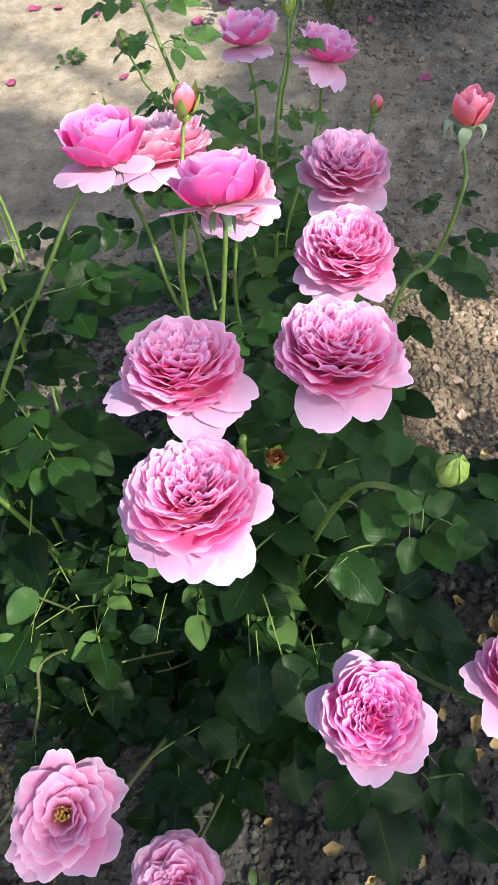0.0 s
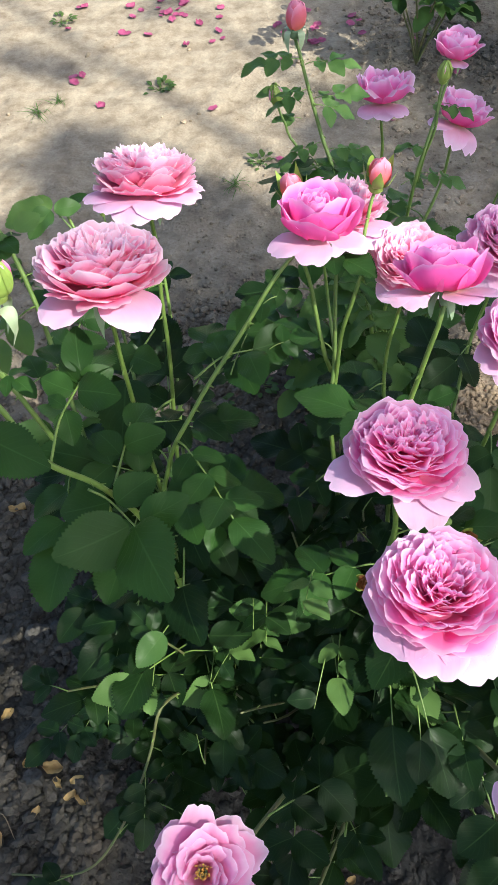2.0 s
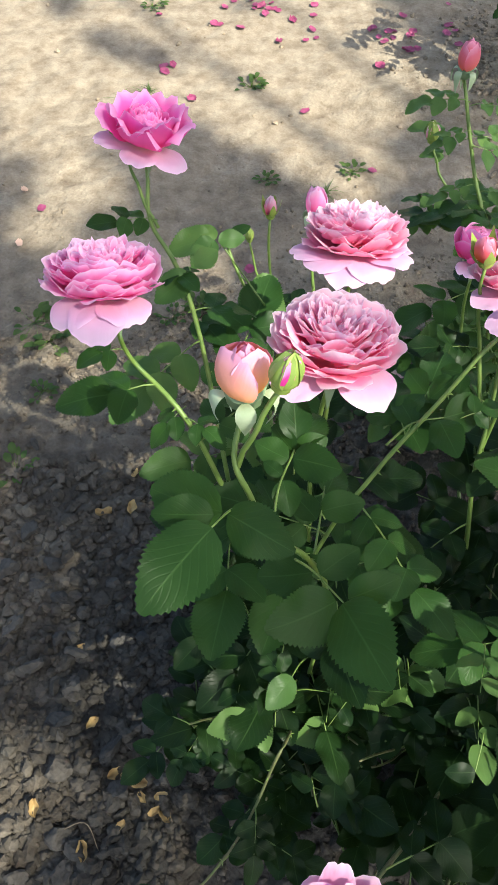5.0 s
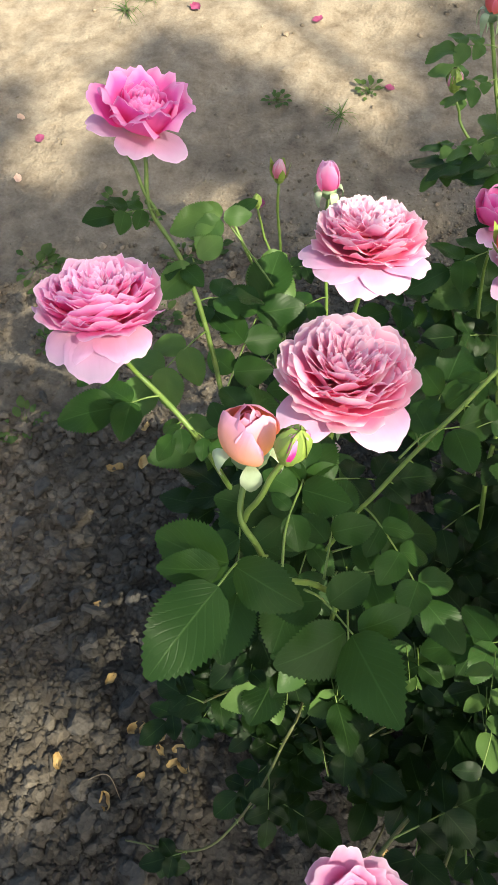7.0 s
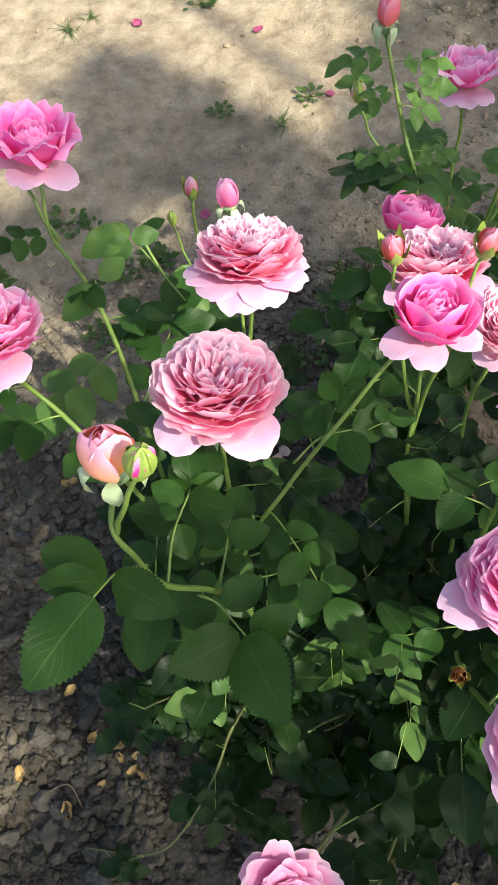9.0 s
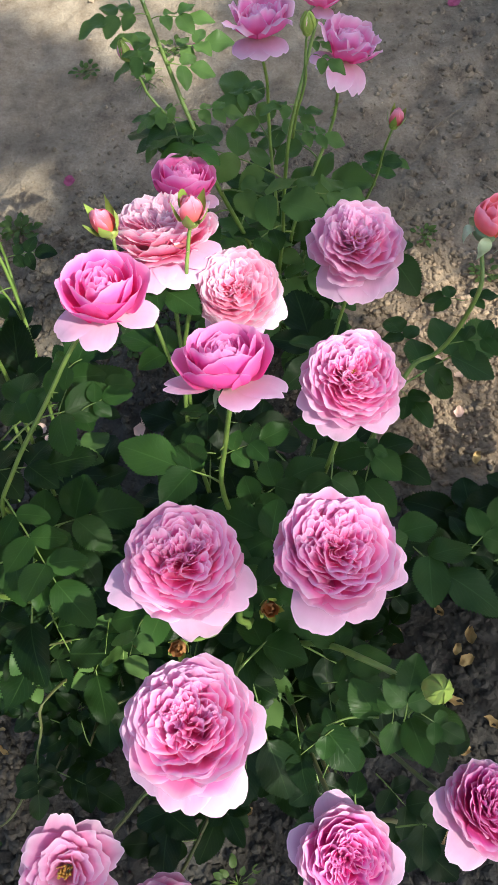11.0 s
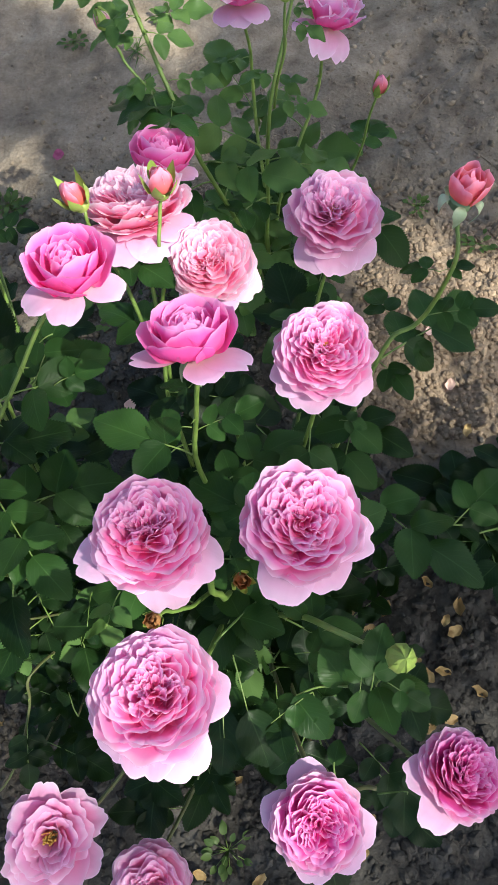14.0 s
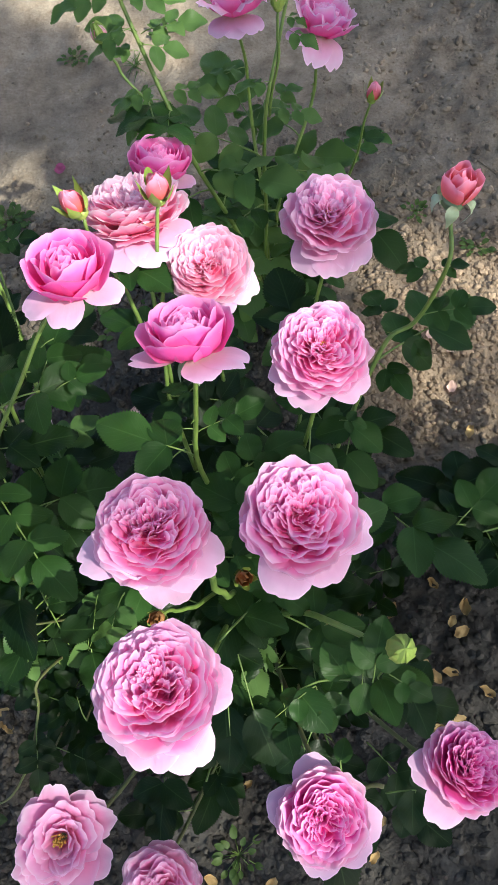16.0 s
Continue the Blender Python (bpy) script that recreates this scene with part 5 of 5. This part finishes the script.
    crowded = [
        ((-0.043, 0.985, 0.69), 0.045), ((0.092, 0.408, 0.872), 0.07), ((0.014, 0.55, 0.935), 0.03), ((0.136, 0.61, 0.797), 0.045), ((0.168, 0.815, 0.74), 0.045),
        ((-0.283, 0.535, 0.97), 0.11), ((-0.19, 0.13, 0.5), 0.035), ((0.166, 0.298, 0.852), 0.04), ((-0.15, 0.33, 0.52), 0.05),
        ((-0.4, 0.31, 0.94), 0.05), ((-0.485, 0.606, 0.965), 0.045), ((0.093, 0.167, 0.69), 0.04), ((-0.264, 0.722, 0.925), 0.05),
        ((-0.486, 0.858, 0.94), 0.045), ((-0.057, 0.298, 0.584), 0.035), ((0.02, 0.32, 0.505), 0.035), ((-0.36, 0.38, 0.345), 0.03), ((-0.298, 0.398, 0.453), 0.035), ((-0.245, 0.39, 0.312), 0.045),
    ]
    gaps = far_soil + near_soil + upper + crowded
    for k in range(92000):
        gxy = np.array([rng.uniform(-4.6, 4.2), rng.uniform(-2.8, 6.0)])
        h = rng.uniform(7.4, 10.6)
        edge = np.hypot((gxy[0] + 0.2) / 3.4, (gxy[1] - 1.6) / 3.6) + 0.5 * float(hash_noise(np.array(gxy[0] * 1.3), np.array(gxy[1] * 1.3), 14))
        if edge > 1.0:
            continue
        gx1, gy1 = np.array(gxy[0]), np.array(gxy[1])
        rag = 1 + 0.9 * float(hash_noise(gx1 * 3.3, gy1 * 3.3, 12)) + 0.8 * float(hash_noise(gx1 * 8, gy1 * 8, 13))
        rag = max(rag, 0.65)
        skip = False
        for (cx, cy, cz), w in gaps:
            c = np.array([cx, cy]) - way[:2] * cz / way[2]
            if np.hypot(*(gxy - c)) < w * rag + 0.035:
                skip = True
                break
        if skip:
            continue
        p = np.array([gxy[0], gxy[1], 0]) + way * (h / way[2]) - base
        d1 = rng.normal(size=3)
        d1 /= np.linalg.norm(d1)
        d2 = np.cross(d1, rng.normal(size=3))
        d2 /= np.linalg.norm(d2)
        s = rng.uniform(0.05, 0.085)
        n = len(verts)
        verts += [p - d1 * s, p + d2 * s * 0.55, p + d1 * s, p - d2 * s * 0.55]
        faces.append((n, n + 1, n + 2, n + 3))
    tagged(part("crown", mesh("crown", verts, faces, TREELEAF), tree), kind="stuff")


shade_tree()


# ---- clods, pebbles and litter on the soil ----
def on_soil(x, y, lift=0.0):
    return (x, y, float(soil_height(x, y)) + lift)


def clods():
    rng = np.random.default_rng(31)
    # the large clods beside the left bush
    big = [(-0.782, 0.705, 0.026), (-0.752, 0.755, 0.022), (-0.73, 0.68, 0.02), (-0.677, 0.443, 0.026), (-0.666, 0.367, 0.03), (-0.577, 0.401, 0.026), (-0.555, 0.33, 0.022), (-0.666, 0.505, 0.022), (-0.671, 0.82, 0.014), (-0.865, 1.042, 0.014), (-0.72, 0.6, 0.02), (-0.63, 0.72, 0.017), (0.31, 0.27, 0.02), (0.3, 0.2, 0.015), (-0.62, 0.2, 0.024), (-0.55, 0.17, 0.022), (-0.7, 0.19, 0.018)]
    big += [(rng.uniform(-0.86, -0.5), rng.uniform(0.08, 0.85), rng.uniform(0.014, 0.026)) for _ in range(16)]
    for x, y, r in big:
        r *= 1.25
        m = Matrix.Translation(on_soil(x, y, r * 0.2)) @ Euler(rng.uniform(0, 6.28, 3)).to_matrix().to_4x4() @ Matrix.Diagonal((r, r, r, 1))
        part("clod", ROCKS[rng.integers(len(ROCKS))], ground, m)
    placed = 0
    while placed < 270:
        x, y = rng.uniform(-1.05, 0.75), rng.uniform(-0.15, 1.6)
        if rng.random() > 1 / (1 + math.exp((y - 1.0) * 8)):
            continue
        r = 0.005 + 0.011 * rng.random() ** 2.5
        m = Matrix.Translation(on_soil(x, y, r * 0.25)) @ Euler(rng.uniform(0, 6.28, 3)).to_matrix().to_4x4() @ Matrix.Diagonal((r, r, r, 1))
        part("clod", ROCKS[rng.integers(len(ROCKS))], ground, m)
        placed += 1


def gravel():
    """Crumbs of soil, too many to count."""
    rng = np.random.default_rng(32)
    bm = bmesh.new()
    bmesh.ops.create_icosphere(bm, subdivisions=1, radius=1)
    base = np.array([v.co for v in bm.verts])
    tri = np.array([[v.index for v in f.verts] for f in bm.faces])
    bm.free()
    n = 56000
    x, y = rng.uniform(-1.5, 1.1, n), rng.uniform(-0.25, 3.1, n)
    patchy = hash_noise(x * 3.1, y * 3.1, 9) + 0.6 * hash_noise(x * 9, y * 9, 10)
    keep = rng.random(n) < np.clip(1 / (1 + np.exp((y - 1.2 - 1.3 * patchy) * 5)) + 0.01 * (y < 2.2), 0, 1)
    x, y = x[keep], y[keep]
    heap = rng.random(n)[: 7000]
    x = np.concatenate([x, 0.3 + 0.48 * heap])  # loose clods beside the back bush
    y = np.concatenate([y, 0.8 + 0.55 * rng.random(len(heap)) ** 0.9])
    x = np.concatenate([rng.normal(0.52, 0.2, 1300), x])  # crumbly soil under the dry bush
    y = np.concatenate([rng.normal(2.72, 0.22, 1300), y])
    x = np.concatenate([rng.normal(0.95, 0.26, 2600), x])  # and on the dug strip
    y = np.concatenate([rng.normal(1.6, 0.3, 2600), y])
    x = np.concatenate([rng.uniform(-1.0, -0.42, 4500), rng.normal(-0.22, 0.2, 3000), rng.uniform(0.28, 1.35, 3000), x])  # lumpy soil beside and behind the left bush, and the dug bed
    y = np.concatenate([rng.uniform(0.05, 1.0, 4500), rng.normal(1.3, 0.2, 3000), rng.uniform(1.3, 3.0, 3000), y])
    n = len(x)
    r = 0.0025 + 0.011 * rng.random(n) ** 3.0
    bed = (rng.random(n) < 0.035) & (y < 1.1)
    r = np.where(bed, rng.uniform(0.008, 0.017, n), r)
    tail = np.arange(n) >= n - len(heap)
    r = np.where(tail, 0.0012 + 0.0085 * rng.random(n) ** 4.0, r)
    r = np.where((y > 1.5) & (y < 2.3), 0.55 * r, r)
    r = np.where(np.arange(n) < 4500, 0.003 + 0.013 * rng.random(n) ** 3.0, r)
    r = np.where((np.arange(n) >= 7500) & (np.arange(n) < 10500), 0.002 + 0.013 * rng.random(n) ** 5.0, r)
    z = soil_height(x, y) + np.where(np.arange(n) < 7500, 0.35, 0.15) * r
    jit = rng.uniform(0.65, 1.25, (n, len(base), 1))
    a = rng.uniform(0, 6.28, n)
    sx = rng.uniform(0.7, 1.3, (n, 3)) * np.array([1, 1, 0.75])
    v = base[None] * jit * sx[:, None, :] * r[:, None, None]
    c, s = np.cos(a)[:, None], np.sin(a)[:, None]
    v = np.stack([v[..., 0] * c - v[..., 1] * s, v[..., 0] * s + v[..., 1] * c, v[..., 2]], -1)
    v += np.stack([x, y, z], -1)[:, None, :]
    f = (tri[None] + (np.arange(n) * len(base))[:, None, None]).reshape(-1, 3)
    me = bpy.data.meshes.new("crumbs")
    me.from_pydata(v.reshape(-1, 3).tolist(), [], f.tolist())
    me.materials.append(CRUMB)
    me.polygons.foreach_set("use_smooth", np.repeat(r < 0.0095, len(tri)))
    tagged(part("crumbs", me, ground), kind="stuff")


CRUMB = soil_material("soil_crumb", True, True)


def scrap_mesh(rng, mat, curl, ln=1.0, wd=0.7):
    """A fallen petal or dry leaf, curled."""
    rows, cols = 7, 6
    verts = []
    p = rng.uniform(0, 6.28, 3)
    for i in range(rows):
        s = i / (rows - 1)
        w = wd * math.sin(math.pi * (0.06 + 0.9 * s)) ** 0.6
        for j in range(cols):
            u = -1 + 2 * j / (cols - 1)
            z = curl * (u * u * 0.6 + (s - 0.5) ** 2 * 1.6) + 0.3 * curl * math.sin(u * 4 + p[0] + s * 3) + 0.28 * curl * math.sin(s * 8 + p[1] + 2 * u)
            verts.append((u * w * (1 - 0.25 * curl * abs(u)) * 0.5 + 0.04 * math.sin(s * 11 + p[2]), (s - 0.5) * ln, z * 0.5))
    return mesh("scrap", verts, grid_faces(rows, cols), mat)


scrap_rng = np.random.default_rng(41)
DRYS = [scrap_mesh(scrap_rng, DRY, c) for c in (0.35, 0.55, 0.75, 0.5, 0.65)]
PETS = [scrap_mesh(scrap_rng, FALLEN, c, 1.0, 0.9) for c in (0.12, 0.2, 0.3)]
BLUSH = [scrap_mesh(scrap_rng, GUARD, c, 1.0, 0.9) for c in (0.4, 0.6)]


def litter(name, label, category, group, pool, places, lo, hi, seed, lift=0.24):
    rng = np.random.default_rng(seed)
    for x, y in places:
        s = rng.uniform(lo, hi)
        ob = new(name, pool[rng.integers(len(pool))])
        ob.matrix_basis = Matrix.Translation(on_soil(x, y, 0.003 + lift * s)) @ Euler((rng.uniform(-0.22, 0.22), rng.uniform(-0.22, 0.22), rng.uniform(0, 6.28))).to_matrix().to_4x4() @ Matrix.Scale(s, 4)
        tagged(ob, label, category, group)


litter("dry_leaf", "curled dry yellow-brown leaf lying on the soil", "dry leaf", "dry leaves on the soil", DRYS,
       [(-0.674, 0.871), (-0.623, 0.977), (-0.661, 0.58), (-0.62, 0.442), (-0.523, 0.349), (-0.51, 0.325), (-0.488, 0.306), (-0.691, 0.297), (-0.597, 0.239), (-0.616, 0.892), (0.485, 0.82), (0.34, 0.738), (0.383, 0.737), (0.266, 0.46), (0.206, 0.463), (0.33, 0.288), (0.358, 0.256), (0.319, 0.242), (0.406, 0.452), (0.355, 0.505), (0.332, 0.332), (0.393, 0.41), (-0.028, 0.174), (-0.11, 0.185), (-0.47, 0.302), (-0.48, 0.33), (-0.102, 0.032), (0.4, 0.2), (0.18, 0.05), (0.0, 0.02), (-0.54, 0.28), (-0.56, 0.36), (0.23, 0.42), (0.38, 0.43), (0.07, 0.13), (0.3, 0.12), (0.31, 0.36), (0.28, 0.31), (0.36, 0.34), (0.27, 0.4), (0.42, 0.3), (0.24, 0.14), (0.2, 0.1), (0.12, 0.08)], 0.02, 0.036, 51)
far = np.random.default_rng(52)
spots = [(-0.485, 3.01), (-0.441, 2.973), (-0.622, 2.896), (-0.6, 2.89), (-0.251, 2.832), (-0.381, 2.801), (-0.772, 2.619), (-0.74, 2.62), (-0.653, 2.417), (-1.021, 1.837), (0.078, 2.768), (-0.413, 1.651), (-0.07, 2.1), (0.55, 2.55), (0.66, 2.2), (0.3, 2.3)]
spots += [(-0.45 + far.normal() * 0.14, 3.05 + far.normal() * 0.1) for _ in range(20)] + [(0.1 + far.normal() * 0.15, 2.85 + far.normal() * 0.15) for _ in range(18)] + [(-0.3 + far.normal() * 0.5, 2.95 + far.normal() * 0.25) for _ in range(9)]
litter("fallen_petal", "wilted magenta rose petal lying on sandy soil", "petal", "fallen petals on the soil", PETS, spots, 0.022, 0.04, 53, lift=0.1)
litter("pale_petal", "pale pink fallen rose petal on the soil", "petal", "pale petals on the soil", BLUSH, [(0.482, 1.02), (0.47, 0.931), (-0.443, 0.946), (-0.226, 0.929), (-1.088, 1.912), (0.44, 1.06), (-0.42, 0.92), (-0.21, 0.95), (-0.08, 1.27), (-0.03, 1.3), (-0.12, 1.25), (-1.05, 1.685)], 0.022, 0.034, 54)


def blade_mesh(kind, h):
    verts, uvs = [], []
    w = 0.03 if kind == "grass" else 0.36
    for i in range(6):
        s = i / 5
        wid = w * (math.sin(math.pi * min(0.12 + 0.86 * s, 1)) ** 0.7 if kind != "grass" else (1 - s) + 0.05)
        for u in (-1, 0, 1):
            verts.append((s * (1 - 0.4 * h * (1 - s)), wid * u, h * (s - (0.9 if kind == "grass" else 0.6) * s * s) + abs(u) * wid * 0.3))
            uvs.append(((u + 1) / 2, s))
    return mesh("blade", verts, grid_faces(6, 3), WEED, uvs)


BLADES = {k: [blade_mesh(k, h) for h in (0.25, 0.5, 0.8)] for k in ("grass", "round")}


def weed(x, y, kind, size, seed):
    """A low weed of grass blades or round leaves."""
    rng = np.random.default_rng(seed)
    ob = new("weed")
    ob.location = on_soil(x, y, 0.002)
    tagged(ob, "tuft of thin green grass on dry soil" if kind == "grass" else "small low green weed with rounded leaves on soil", "weed", "weeds on the soil")
    n = 20 if kind == "grass" else 17
    for k in range(n):
        a = rng.uniform(0, 6.28)
        if kind == "grass":
            L, o = size * rng.uniform(0.5, 1.1), (rng.normal() * size * 0.12, rng.normal() * size * 0.12, 0)
        else:
            rr = size * 0.75 * math.sqrt(rng.random())
            L, o = size * rng.uniform(0.28, 0.45), (rr * math.cos(a), rr * math.sin(a), size * rng.uniform(0.02, 0.2))
            part("stalk", STALK, ob, Matrix.Translation((0, 0, 0)) @ Vector((0, 0, 1)).rotation_difference(Vector(o)).to_matrix().to_4x4() @ Matrix.Diagonal((1, 1, Vector(o).length, 1)))
        part("leaf", BLADES[kind][rng.integers(3)], ob, Matrix.Translation(o) @ Euler((0, 0, a)).to_matrix().to_4x4() @ Matrix.Scale(L, 4))


STALK = tube("stalk", [(0, 0, 0), (0, 0, 0.5), (0, 0, 1)], 0.0009, 0.0007, STEM, 4)
WEEDS = [(-0.948, 1.409, "round", 0.07), (-0.9, 1.36, "round", 0.06), (-0.893, 0.972, "round", 0.06), (-0.95, 0.93, "round", 0.05), (-0.879, 1.192, "round", 0.04), (-0.464, 2.516, "round", 0.06), (-0.861, 2.4, "grass", 0.075), (-0.8, 2.45, "grass", 0.06), (-0.867, 3.024, "round", 0.06), (-0.386, 2.048, "round", 0.045), (-0.209, 1.976, "grass", 0.065), (-0.13, 2.08, "round", 0.045), (-0.526, 1.493, "round", 0.06), (-0.6, 1.45, "round", 0.045), (-0.634, 1.269, "round", 0.06), (-0.774, 1.628, "round", 0.06), (-0.7, 1.6, "round", 0.05), (-0.057, 1.471, "round", 0.035), (-0.154, 1.203, "round", 0.05), (-0.26, 1.15, "round", 0.05), (0.46, 1.399, "round", 0.035), (-0.051, 0.066, "round", 0.045), (0.586, 1.28, "round", 0.04), (-0.531, 1.505, "round", 0.05), (-0.36, 1.3, "round", 0.045), (0.5, 2.8, "grass", 0.08)]
for k, (x, y, kind, size) in enumerate(WEEDS):
    weed(x, y, kind, size, 400 + k)


def twig(points, r, seed):
    line = smooth_line([on_soil(x, y, 0.004 + lift) for x, y, lift in points], 6)
    tagged(new("dry_twig", tube("dry_twig", line, r, r * 0.6, TWIG, 5)), "thin dry grey twig lying on the soil", "twig", "twigs on the soil")


twig([(0.48, 1.67, 0), (0.54, 1.74, 0.008), (0.63, 1.8, 0)], 0.0018, 1)
twig([(0.435, 1.55, 0), (0.425, 1.5, 0.01), (0.405, 1.47, 0)], 0.0018, 2)
twig([(0.352, 0.89, 0), (0.34, 0.8, 0.008), (0.331, 0.71, 0)], 0.0012, 3)
twig([(-0.65, 0.26, 0), (-0.6, 0.28, 0.012), (-0.57, 0.24, 0)], 0.0012, 4)
twig([(0.62, 1.55, 0), (0.7, 1.45, 0.006), (0.78, 1.4, 0)], 0.0016, 5)
gravel()
clods()
